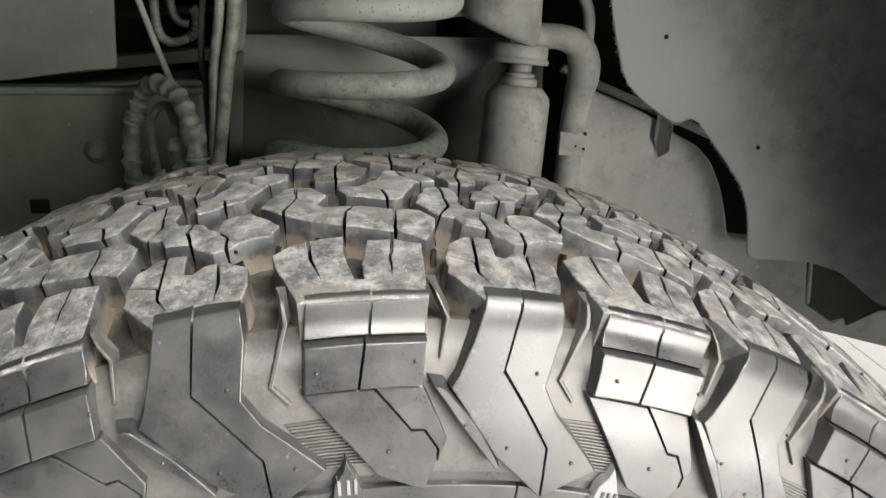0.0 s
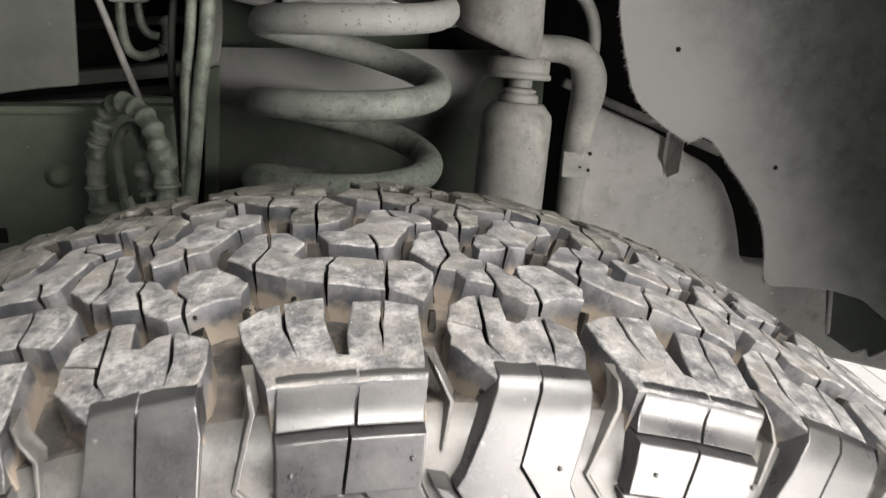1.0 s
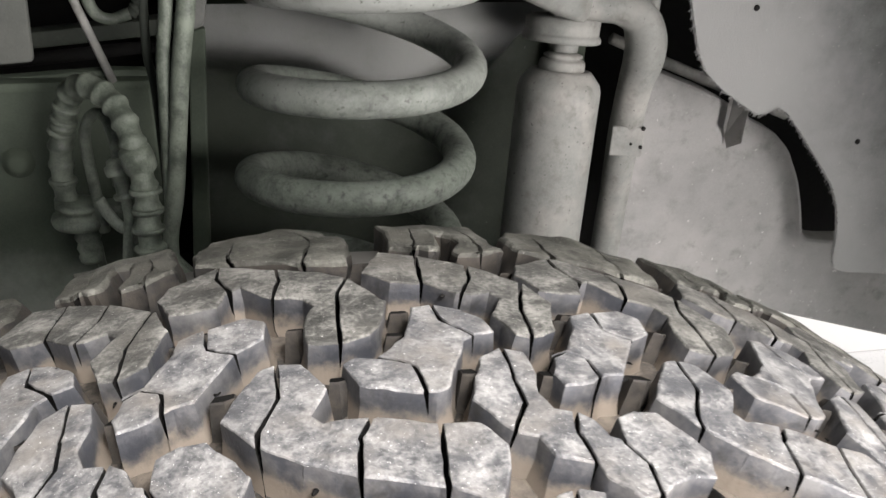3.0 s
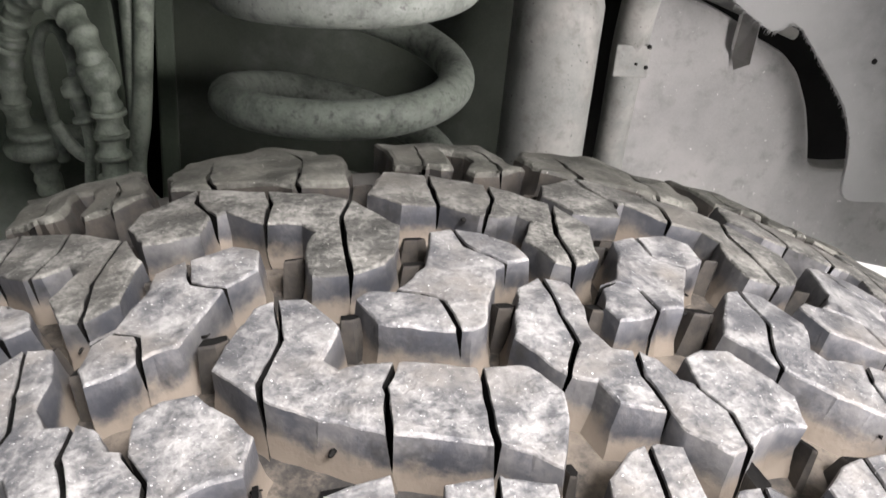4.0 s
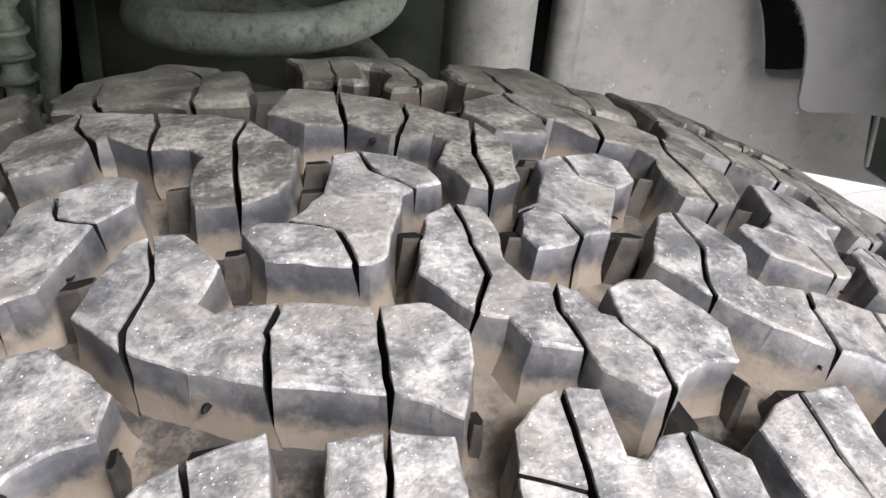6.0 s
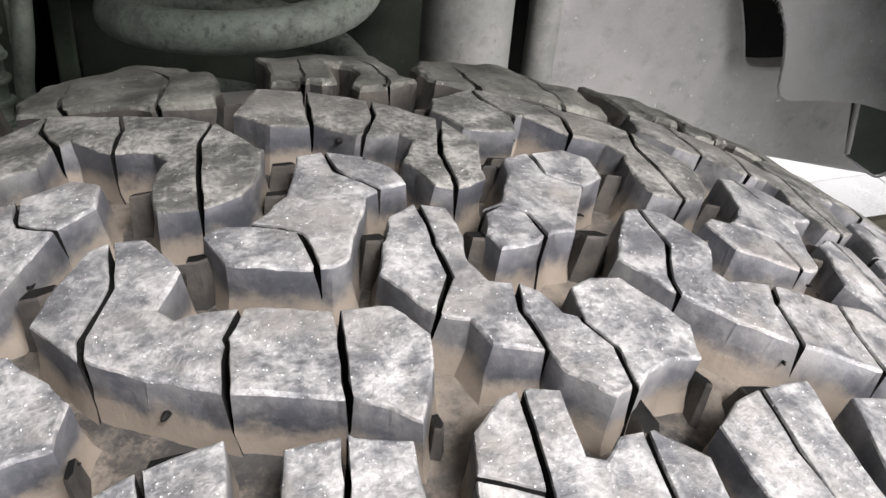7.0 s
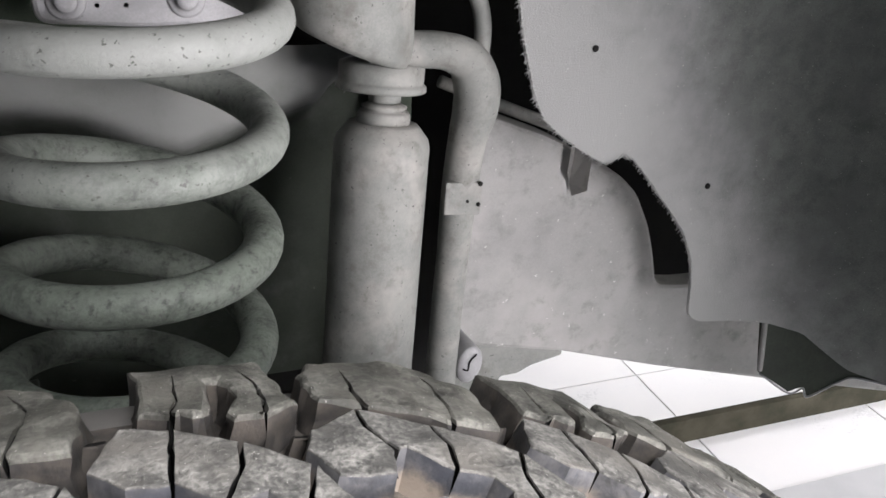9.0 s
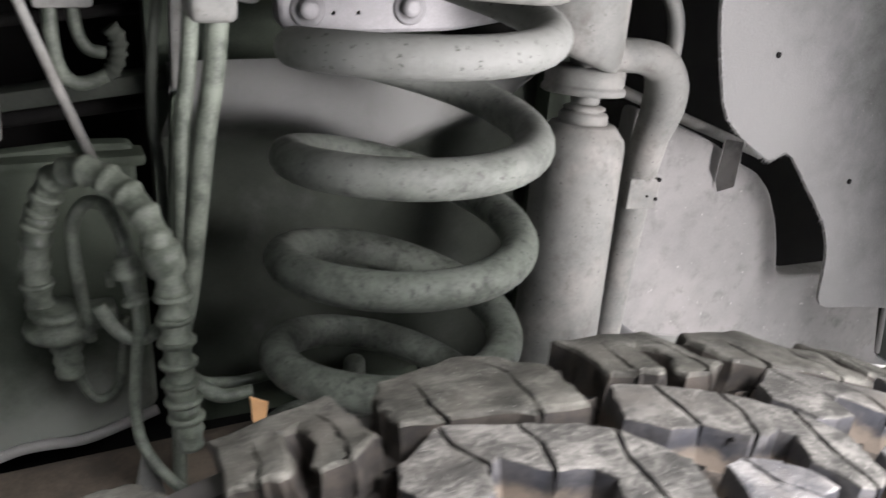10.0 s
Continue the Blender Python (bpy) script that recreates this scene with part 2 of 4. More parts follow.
def lathe(profile, origin, axis=(0, 0, 1), seg=40, bm=None, cap=True):
    """Turn (radius, height) pairs round an axis through origin."""
    bm = bm or bmesh.new()
    z = Vector(axis).normalized()
    x = z.orthogonal().normalized()
    y = z.cross(x)
    o = Vector(origin)
    rings = []
    for r, h in profile:
        rings.append([bm.verts.new(o + z * h + max(r, 1e-4) * (math.cos(a) * x + math.sin(a) * y)) for a in [2 * math.pi * k / seg for k in range(seg)]])
    for a, b in zip(rings, rings[1:]):
        for k in range(seg):
            bm.faces.new((a[k], a[(k + 1) % seg], b[(k + 1) % seg], b[k]))
    if cap:
        bm.faces.new(rings[0][::-1])
        bm.faces.new(rings[-1])
    return smooth_faces(bm)


def box(lo, hi, bevel=0.0, bm=None, segments=2):
    bm = bm or bmesh.new()
    lo, hi = Vector(lo), Vector(hi)
    got = bmesh.ops.create_cube(bm, size=1.0, matrix=Matrix.Translation((lo + hi) / 2) @ Matrix.Diagonal((*(hi - lo), 1)))
    if bevel:
        vs = set(got["verts"])
        bmesh.ops.bevel(bm, geom=[e for e in bm.edges if e.verts[0] in vs and e.verts[1] in vs], offset=bevel, segments=segments, profile=0.6, affect="EDGES")
    return smooth_faces(bm, 50)


def folds(old, moved):
    """Whether an edge of the moved outline has turned back on itself."""
    return any((moved[i][0] - moved[i - 1][0]) * (old[i][0] - old[i - 1][0]) + (moved[i][1] - moved[i - 1][1]) * (old[i][1] - old[i - 1][1]) < 0 for i in range(len(old)))


def plate(outline, y, thick, bevel=0.003):
    """A sheet in the x-z plane from an outline, its face at y and its back at y + thick, with softened edges."""
    bm = bmesh.new()
    bevel = min(bevel, thick * 0.45)
    while bevel > 0.0002 and folds(outline, shrink(outline, bevel)):
        bevel *= 0.7
    levels = [(shrink(outline, bevel), y), (shrink(outline, bevel * 0.3), y + bevel * 0.3), (outline, y + bevel), (outline, y + thick)] if bevel else [(outline, y), (outline, y + thick)]
    rings = [[bm.verts.new((x, h, z)) for x, z in ring] for ring, h in levels]
    for a, b in zip(rings, rings[1:]):
        for k in range(len(a)):
            bm.faces.new((a[k], a[(k + 1) % len(a)], b[(k + 1) % len(a)], b[k]))
    caps = [bm.faces.new(rings[0]), bm.faces.new(rings[-1][::-1])]
    bm.normal_update()
    bmesh.ops.triangulate(bm, faces=caps)
    return smooth_faces(bm, 40)


def rounded(outline, r, n=4):
    """The outline with its corners rounded by about r."""
    out = []
    count = len(outline)
    for i in range(count):
        p, q, s = Vector(outline[i - 1]), Vector(outline[i]), Vector(outline[(i + 1) % count])
        a, b = (p - q), (s - q)
        d = min(r, a.length * 0.45, b.length * 0.45)
        a, b = q + a.normalized() * d, q + b.normalized() * d
        for k in range(n + 1):
            t = k / n
            out.append(tuple((1 - t) ** 2 * a + 2 * t * (1 - t) * q + t * t * b))
    return out


# ---------------------------------------------------------------- the tyre
R = 0.439          # radius over the tread's crown
CROWN = 0.994      # how fast the tread falls away from the crown
PAIRS = 20         # the tread repeats twenty times round, in two lengths of pitch
PITCH = 0.1346 / R
AXLE = Vector((0, 0, R))

# one repeat of the tread: outlines (along the tread, across it) in millimetres, then the cuts in each block
TREAD = {}
TREAD["tread_block_long"] = ([(-49, -27), (-43, -16), (-38, -7), (-32, -5), (-24, -6), (-20, -14), (-17, -20), (-23, -31), (-20, -35), (-14, -34), (-4, -34.5), (14, -40), (25, -40), (31, -50), (30, -58), (24, -71), (18, -67), (9, -63), (-10, -58), (-27, -49), (-38, -42)], [[(-32, 4), (-32, -22), (-38, -35), (-40, -55)], [(-3, -28), (-10, -43), (-13, -70)], [(14, -32), (12, -54), (9, -78)]])
TREAD["tread_block_short"] = ([(25, -29), (28, -19), (32, -8), (40, -4), (47, -6), (48, -15), (46, -28), (49, -35), (55, -36), (60, -39), (63, -46), (66.5, -47.5), (68, -38), (74, -35), (82, -35), (91, -46), (94, -51), (91, -61), (83, -62), (76, -65), (71, -69), (65, -71), (57, -62), (55, -57.5), (43, -54.5), (41, -47), (34, -44)], [[(40, 5), (40, -21), (40.5, -33), (30, -50)], [(56.5, -28), (53, -46), (55, -57), (55.5, -70)], [(66, -43), (67, -49), (71, -57), (71, -80)]])
TREAD["tread_block_centre"] = ([(15, 24), (23, 26), (32, 21), (38, 14), (40, 6), (32, 3.5), (29, 1), (26, -7), (22, -15), (20, -23), (15, -26), (4, -24), (-8, -20), (-12, -8), (-8, -6), (0, -6), (4, -2), (9, 4), (12, 14)], [[(21, 34), (23, 14), (30, 7), (36, 0)], [(-7, -2), (0, -6.5), (10, -12), (13.5, -34)]])
TREAD["tread_block_centre_short"] = ([(71, 19), (81, 22.5), (93, 27.5), (100, 22), (99, 11), (90, 5), (84, -6), (78, -17), (72, -18), (66, -22), (56, -24), (54.5, -17), (56, -9), (62, -5), (66, 3), (70, 12)], [[(79, 34), (81, 10), (96, 1)], [(50, -12), (62, -5.8), (68, -9), (70.5, -34)]])
TREAD["tread_block_inner"] = ([(1, 55), (10, 76), (26, 71), (43, 60), (61, 45), (67, 28), (62, 8), (53, 3), (47, 5), (43, 19), (49, 32), (46, 36), (38, 33), (33, 34), (22, 44), (10, 44)], [[(25.5, 84), (23, 58), (21, 32)], [(43, 68), (41, 48), (32, 26)], [(62, 52), (54, 22), (52.5, -8)]])
TREAD["tread_block_inner_short"] = ([(61, 54), (64, 64), (72, 69), (82, 77), (94, 71), (118, 59), (131, 50), (141, 29), (137, 12), (133, 8), (122, 3), (113, 5), (111.5, 13), (113, 23), (116, 29), (113, 36), (101, 40), (91, 52), (87, 51), (83, 39), (75, 38), (66, 39)], [[(82, 86), (81.5, 65), (87.5, 49), (88, 38)], [(103, 76), (105, 53), (100, 30)], [(132, 58), (124.6, 37), (122.6, -8)]])
TREAD["shoulder_lug_slotted"] = ([(-44, -79), (-37, -73), (-28, -70), (-13, -67), (-14, -81), (-11, -102), (-7, -103), (-7, -92), (-3, -72), (9, -71.5), (21, -75), (20, -90), (18, -116.3), (-35, -116), (-43, -90)], [[(-29, -60), (-28, -86), (-24, -104)], [(10, -62), (6, -87), (5, -103)]])
TREAD["shoulder_lug_notched"] = ([(30, -87), (33, -75), (40, -68), (47, -66), (54, -67.5), (53.5, -83), (57, -84.5), (62, -80), (70, -79), (80, -86), (80, -98), (76, -116.5), (42, -116.5), (29.5, -98)], [[(46, -60), (43, -90), (43, -98), (48, -109)], [(68, -72), (68, -95), (66, -109)], [(24, -82), (37, -87), (47, -92), (58, -102)]])
TREAD["inner_lug_slotted"] = ([(16, 84), (24.5, 81), (35, 76), (38, 89), (38, 102), (43, 104), (45, 93), (42.5, 76), (53, 75), (64, 82), (62, 100), (58, 119), (16, 119)], [[(23, 68), (27.5, 91), (28, 110)], [(52.5, 64), (54, 93), (50, 110)]])
TREAD["inner_lug_notched"] = ([(70, 93), (72, 85), (86, 80), (102, 76), (113, 70), (131, 67), (134, 79), (133, 99), (122, 116), (104, 119), (77, 118), (71, 108)], [[(86, 70), (85, 90), (86.5, 110)], [(114, 60), (118, 98), (112, 113)]])


def tread_surface(s, y, h):
    """A point h metres above the tread's surface; s and y in millimetres."""
    a, y = s / 1000 / R, y / 1000
    r = R - CROWN * y * y + h
    return Vector((r * math.sin(a), y, r * math.cos(a)))


SIDE_R = [0.27, 0.326, 0.356, 0.381, 0.402, 0.424, 0.430]
SIDE_Y = [-0.143, -0.142, -0.139, -0.134, -0.127, -0.118, -0.108]


def side_surface(s, r, h):
    """A point h metres proud of the outer sidewall; s and r in millimetres."""
    a, r = s / 1000 / R, r / 1000
    return Vector((r * math.sin(a), float(np.interp(r, SIDE_R, SIDE_Y)) - h, r * math.cos(a)))


def crossing(p, q, a, b):
    d, e = (q[0] - p[0], q[1] - p[1]), (b[0] - a[0], b[1] - a[1])
    det = d[0] * e[1] - d[1] * e[0]
    if abs(det) < 1e-9:
        return None
    t = ((a[0] - p[0]) * e[1] - (a[1] - p[1]) * e[0]) / det
    u = ((a[0] - p[0]) * d[1] - (a[1] - p[1]) * d[0]) / det
    return (t, u) if 0 <= t < 1 and 0 <= u < 1 else None


def slot(poly, line, hit, gap):
    """A cut that runs in from one edge and stops inside the block."""
    l0, p0 = hit
    start = int(l0)
    t = l0 - start
    way = [(line[start][0] * (1 - t) + line[start + 1][0] * t, line[start][1] * (1 - t) + line[start + 1][1] * t), *line[start + 1:]]
    i = int(p0)
    e = Vector((poly[(i + 1) % len(poly)][0] - poly[i][0], poly[(i + 1) % len(poly)][1] - poly[i][1])).normalized()
    sides = []
    for sign in (-1, 1):
        run = []
        for j, w in enumerate(way[:-1]):
            d = Vector((way[j + 1][0] - w[0], way[j + 1][1] - w[1])).normalized()
            n = Vector((-d.y, d.x))
            n = n if n.dot(e) > 0 else -n
            run.append((w[0] + sign * n.x * gap / 2, w[1] + sign * n.y * gap / 2))
        sides.append(run)
    return list(poly[:i + 1]) + sides[0] + [way[-1]] + sides[1][::-1] + list(poly[i + 1:])


def split(poly, line, gap):
    """Cut an outline in two along a line that crosses it; gap is the width of the cut. An uncrossed outline comes back whole."""
    hits = []
    for j in range(len(line) - 1):
        for i in range(len(poly)):
            c = crossing(line[j], line[j + 1], poly[i], poly[(i + 1) % len(poly)])
            if c:
                hits.append((j + c[0], i + c[1]))
    hits.sort()
    if not hits:
        return [poly]
    if len(hits) == 1:
        return [slot(poly, line, hits[0], gap)]
    (l0, p0), (l1, p1) = hits[0], hits[1]

    def on_line(v, off):
        j = min(int(v), len(line) - 2)
        t = v - j
        d = Vector((line[j + 1][0] - line[j][0], line[j + 1][1] - line[j][1])).normalized()
        return (line[j][0] * (1 - t) + line[j + 1][0] * t + d[1] * off, line[j][1] * (1 - t) + line[j + 1][1] * t - d[0] * off)

    inner = [k for k in range(len(line)) if l0 < k < l1]

    def chain(a, b):
        out, i = [], int(a) + 1
        end = int(b) if b > a else int(b) + len(poly)
        while i <= end:
            out.append(poly[i % len(poly)])
            i += 1
        return out

    best = []
    for a, b, seq in ((p0, p1, [l1, *inner[::-1], l0]), (p1, p0, [l0, *inner, l1])):
        ring = chain(a, b)
        mid = ring[len(ring) // 2] if ring else on_line((l0 + l1) / 2, 1)
        here = on_line((l0 + l1) / 2, 0.0)
        test = on_line((l0 + l1) / 2, 1.0)
        area = ring + [on_line(v, 0) for v in seq]
        sign = 1 if inside(test, area) else -1
        ends = [Vector(on_line(seq[0], 0)), Vector(on_line(seq[-1], 0))]
        ring = [q for q in ring if min((Vector(q) - e).length for e in ends) > 1.8]
        best.append(ring + [on_line(v, sign * gap / 2) for v in seq])
    return [b for b in best if len(b) > 2]


def inside(p, poly):
    hit = False
    for i in range(len(poly)):
        a, b = poly[i - 1], poly[i]
        if (a[1] > p[1]) != (b[1] > p[1]) and p[0] < (b[0] - a[0]) * (p[1] - a[1]) / (b[1] - a[1]) + a[0]:
            hit = not hit
    return hit


def shrink(poly, d):
    """The outline moved inwards by d (outwards: minus), with blunted mitres."""
    area = sum(poly[i - 1][0] * poly[i][1] - poly[i][0] * poly[i - 1][1] for i in range(len(poly)))
    turn = 1 if area > 0 else -1
    out = []
    for i in range(len(poly)):
        p, q, s = Vector(poly[i - 1]), Vector(poly[i]), Vector(poly[(i + 1) % len(poly)])
        a, b = (q - p).normalized(), (s - q).normalized()
        na, nb = Vector((-a.y, a.x)) * turn, Vector((-b.y, b.x)) * turn
        m = na + nb
        m = m / max(m.dot(m) / 2, 0.35) if m.length > 1e-6 else na
        out.append(tuple(q + m * d))
    return out


def inset(poly, far):
    """The outline with each edge moved inwards by its own distance."""
    area = sum(poly[i - 1][0] * poly[i][1] - poly[i][0] * poly[i - 1][1] for i in range(len(poly)))
    turn = 1 if area > 0 else -1
    out = []
    for i in range(len(poly)):
        p, q, s = Vector(poly[i - 1]), Vector(poly[i]), Vector(poly[(i + 1) % len(poly)])
        a, b = (q - p).normalized(), (s - q).normalized()
        na, nb = Vector((-a.y, a.x)) * turn, Vector((-b.y, b.x)) * turn
        da, db = far[i - 1], far[i]
        det = na.x * nb.y - na.y * nb.x
        if abs(det) < 0.2:
            m = (na * da + nb * db) / 2
        else:
            m = Vector(((da * nb.y - db * na.y) / det, (db * na.x - da * nb.x) / det))
        top = 2.2 * max(da, db)
        out.append(tuple(q + (m if m.length < top else m.normalized() * top)))
    return out


def from_line(p, a, b):
    """How far p lies from the stretch a to b."""
    dx, dy = b[0] - a[0], b[1] - a[1]
    t = min(1.0, max(0.0, ((p[0] - a[0]) * dx + (p[1] - a[1]) * dy) / (dx * dx + dy * dy)))
    return math.hypot(p[0] - a[0] - t * dx, p[1] - a[1] - t * dy)


def block(outline, cuts, surface, depth, gap=1.1, chamfer=0.4, flare=1.6, grid=9.0, wear=0.0):
    """A moulded rubber block: straight cuts part its top, its edge is broken, its sides lean out; material 0 on top, 1
    on the sides, 2 inside the cuts, black on the tread to paint in their shade.
    """
    pieces = [outline]
    for c in cuts:
        pieces = [q for p in pieces for q in split(p, c, gap)]
    whole = bmesh.new()
    for poly in pieces:
        area = sum(poly[i - 1][0] * poly[i][1] - poly[i][0] * poly[i - 1][1] for i in range(len(poly)))
        if abs(area) < 12:
            continue
        bm = bmesh.new()
        middles = [((poly[k][0] + poly[(k + 1) % len(poly)][0]) / 2, (poly[k][1] + poly[(k + 1) % len(poly)][1]) / 2) for k in range(len(poly))]
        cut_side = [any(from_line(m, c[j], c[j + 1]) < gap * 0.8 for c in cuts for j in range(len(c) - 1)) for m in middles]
        soft = [min(chamfer, 0.2) if c else chamfer for c in cut_side]
        levels = [(inset(poly, soft), 0.0), (inset(poly, [0.32 * d for d in soft]), -chamfer * 0.28 / 1000), (poly, -chamfer / 1000), (shrink(poly, -flare * 0.3), -depth * 0.5),
                  (shrink(poly, -flare * 0.65), -depth * 0.78), (shrink(poly, -flare * 1.35), -depth)]
        rings = [[bm.verts.new((x, y, h)) for x, y in ring] for ring, h in levels]
        top = bm.faces.new(rings[0])
        for a, b in zip(rings, rings[1:]):
            for k in range(len(a)):
                f = bm.faces.new((a[k], a[(k + 1) % len(a)], b[(k + 1) % len(a)], b[k]))
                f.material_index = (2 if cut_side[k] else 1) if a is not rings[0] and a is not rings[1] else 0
        xs, ys = [p[0] for p in poly], [p[1] for p in poly]
        for axis, lo, hi in ((0, min(xs), max(xs)), (1, min(ys), max(ys))):
            v = math.ceil(lo / grid) * grid
            while v < hi:
                no = (1, 0, 0) if axis == 0 else (0, 1, 0)
                bmesh.ops.bisect_plane(bm, geom=[*bm.verts, *bm.edges, *bm.faces], plane_co=(v * no[0], v * no[1], 0), plane_no=no)
                v += grid
        bm.normal_update()
        bmesh.ops.triangulate(bm, faces=[f for f in bm.faces if len(f.verts) > 4])
        base = len(whole.verts)
        index = {}
        for v in bm.verts:
            x, y, h = v.co
            if wear:
                # scuffed: the top dips, and its edges wander
                edge = h < -1e-6
                x += (1.1 if edge else 0.3) * wear * noise.noise((x * 0.22, y * 0.22, 1 + h * 90))
                y += (1.1 if edge else 0.3) * wear * noise.noise((x * 0.22, y * 0.22, 9 + h * 90))
                h += 0.0009 * wear * noise.noise((x * 0.07, y * 0.07, 5)) if h > -0.004 else 0.0
            index[v] = whole.verts.new(surface(x, y, h))
        for f in bm.faces:
            try:
                g = whole.faces.new([index[v] for v in f.verts])
            except ValueError:
                continue
            g.material_index, g.smooth = f.material_index, True
        bm.free()
    whole.normal_update()
    for e in whole.edges:
        if len(e.link_faces) == 2 and e.calc_face_angle(0) > radians(33):
            e.smooth = False
    return whole


tyre = thing("tyre", "worn black off-road tyre with dusty chunky tread", "tyre", AXLE)


def carcass():
    """The body under the blocks, turned round the axle: groove floor, shoulders, both sidewalls and beads."""
    prof = []
    for y in np.linspace(-0.105, 0.105, 25):
        prof.append((R - 0.0150 - CROWN * y * y, y))
    outer = [(0.4145, -0.1135), (0.399, -0.1232), (0.381, -0.1295), (0.356, -0.134), (0.326, -0.136), (0.29, -0.136), (0.25, -0.125), (0.228, -0.108), (0.222, -0.096)]
    prof = outer[::-1] + prof + [(r, -y) for r, y in outer]
    bm = bmesh.new()
    seg = 216
    rings = []
    for r, y in prof:
        rings.append([bm.verts.new((r * math.sin(a), y, r * math.cos(a))) for a in [2 * math.pi * k / seg for k in range(seg)]])
    for i, (a, b) in enumerate(zip(rings, rings[1:])):
        for k in range(seg):
            f = bm.faces.new((a[k], a[(k + 1) % seg], b[(k + 1) % seg], b[k]))
            # the inner grooves get the dark rubber, their shade included in its colour
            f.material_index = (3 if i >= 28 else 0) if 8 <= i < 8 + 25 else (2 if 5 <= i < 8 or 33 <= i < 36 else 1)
    return smooth_faces(bm, 60)


def pitch_angle(k):
    """Where repeat k stands: the shorter pitch near the crown, the longer one round the rest."""
    k = (k + PAIRS // 2) % PAIRS - PAIRS // 2
    rest = (2 * math.pi - 6 * PITCH) / (PAIRS - 6)
    return math.copysign(min(abs(k), 3) * PITCH + max(abs(k) - 3, 0) * rest, k)


def uneven(name, k):
    """The moulds stagger the outer lugs a little from repeat to repeat, to break up the hum."""
    k = (k + PAIRS // 2) % PAIRS - PAIRS // 2
    if name in ("shoulder_lug_slotted", "sidewall_bevel", "sidewall_panel", "sidewall_slant", "groove_rib", "groove_rib_short", "groove_ridge"):
        return -(0.0 if k == 0 else 0.004 if abs(k) == 1 else 0.010) / R
    if name in ("shoulder_lug_notched", "sidewall_chevron", "sidewall_fin"):
        return -(0.0 if k in (-1, 0) else 0.008 if k == 1 else 0.010) / R
    return 0.0


def ring_of(name, bm, mats, count=PAIRS):
    """The same moulded piece at every repeat round the tyre."""
    first = part(name, bm, mats, tyre)
    for k in range(1, count):
        ob = first.copy()
        scene.collection.objects.link(ob)
        ob.rotation_euler = (0, pitch_angle(k) + uneven(name, k), 0)


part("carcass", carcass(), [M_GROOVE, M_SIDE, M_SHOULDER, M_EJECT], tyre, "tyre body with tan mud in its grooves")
for kind, (outline, cuts) in TREAD.items():
    lug = "lug" in kind
    ring_of(kind, block(outline, cuts, tread_surface, 0.0158, 1.5 if not lug else 1.35, 2.0 if "inner_lug" in kind else 0.8, 0.7 if "shoulder" in kind else 1.6, 4.5, 2.4 if "inner_lug" in kind else 0.5 if "shoulder" in kind else 0.9), [M_LUG if "inner_lug" in kind else M_TREAD_INNER if "inner" in kind else M_TREAD, M_EJECT if "inner_lug" in kind else M_WALL, M_BLACK_RUBBER])

# sidewall lugs: outlines (along, radius) in millimetres, cuts, thickness, how far they stand proud
SIDEWALL = {}
SIDEWALL["sidewall_bevel"] = ([(-32, 426.5), (19, 426.5), (17, 412.5), (-34, 412.5)], [[(-4, 434), (-8, 403)]], 0.004, 0.001)
SIDEWALL["sidewall_panel"] = ([(-34, 411.2), (17, 411.2), (15, 394.5), (-36, 394.5)], [[(-7.5, 419), (-15, 384)]], 0.0065, 0.0038)
SIDEWALL["sidewall_slant"] = ([(-37, 393), (16, 393), (28, 372), (18, 351), (-5, 358), (-25, 379)], [[(-12, 399), (11, 376), (17, 376), (24, 368), (22, 340)]], 0.005, 0.0)
SIDEWALL["sidewall_chevron"] = ([(43, 427), (77, 427), (77, 416), (72, 395), (79, 385), (105, 364), (78, 350), (52, 366), (28, 393), (31, 397), (38, 412)], [[(60, 433), (52, 400), (77, 371), (79, 340)]], 0.006, 0.002)
SIDEWALL["sidewall_fin"] = ([(20, 395), (25, 394), (40, 380), (54, 363), (52, 362), (35, 378)], [], 0.004, 0.0045)
SIDEWALL["groove_rib"] = ([(-42, 426), (-40.5, 426), (-39.8, 418), (-49, 396), (-42, 389), (-43, 388), (-51, 396), (-41.8, 418)], [], 0.002, -0.0028)
SIDEWALL["groove_rib_short"] = ([(21, 427), (22.3, 427), (28, 417), (24.8, 402), (23.5, 402), (26.3, 417)], [], 0.002, -0.0032)
SIDEWALL["rim_band"] = ([(-67, 352), (67, 352), (67, 340), (-67, 340)], [], 0.003, -0.002)
for kind, (outline, cuts, depth, proud) in SIDEWALL.items():
    surf = (lambda extra: (lambda s, r, h: side_surface(s, r, h + extra)))(proud)
    if kind == "sidewall_bevel":
        # scooped out between the tread's edge and the panel below it
        surf = lambda s, r, h: side_surface(s, r, h + 0.001 - 0.0031 * math.sin(math.pi * min(1, max(0, (r - 411.5) / 15.5))) ** 0.8)
    skin = M_SHOULDER if "rib" in kind else M_SIDE
    ring_of(kind, block(outline, cuts, surf, depth + 0.006, 1.0, 0.4 if "rib" in kind else 0.6, 1.0, 2.5 if kind == "sidewall_bevel" else 9.0), [skin, skin, skin])


def studs(spots, surface, r=0.0011):
    """Mould nubs and vent pips."""
    bm = bmesh.new()
    for s, v, h in spots:
        c = surface(s, v, h)
        bmesh.ops.create_icosphere(bm, subdivisions=1, radius=r, matrix=Matrix.Translation(c))
    return smooth_faces(bm, 60)


for nub in ((-46, 370, -0.001), (-30, 402, 0.004), (12, 404, 0.004), (57, 370, 0.002), (91, 366, 0.002), (35, 380, 0.004), (0, 368, 0), (67, 400, 0.002)):
    ring_of("mould_nub", studs([nub], side_surface, 0.0010), M_SIDE)


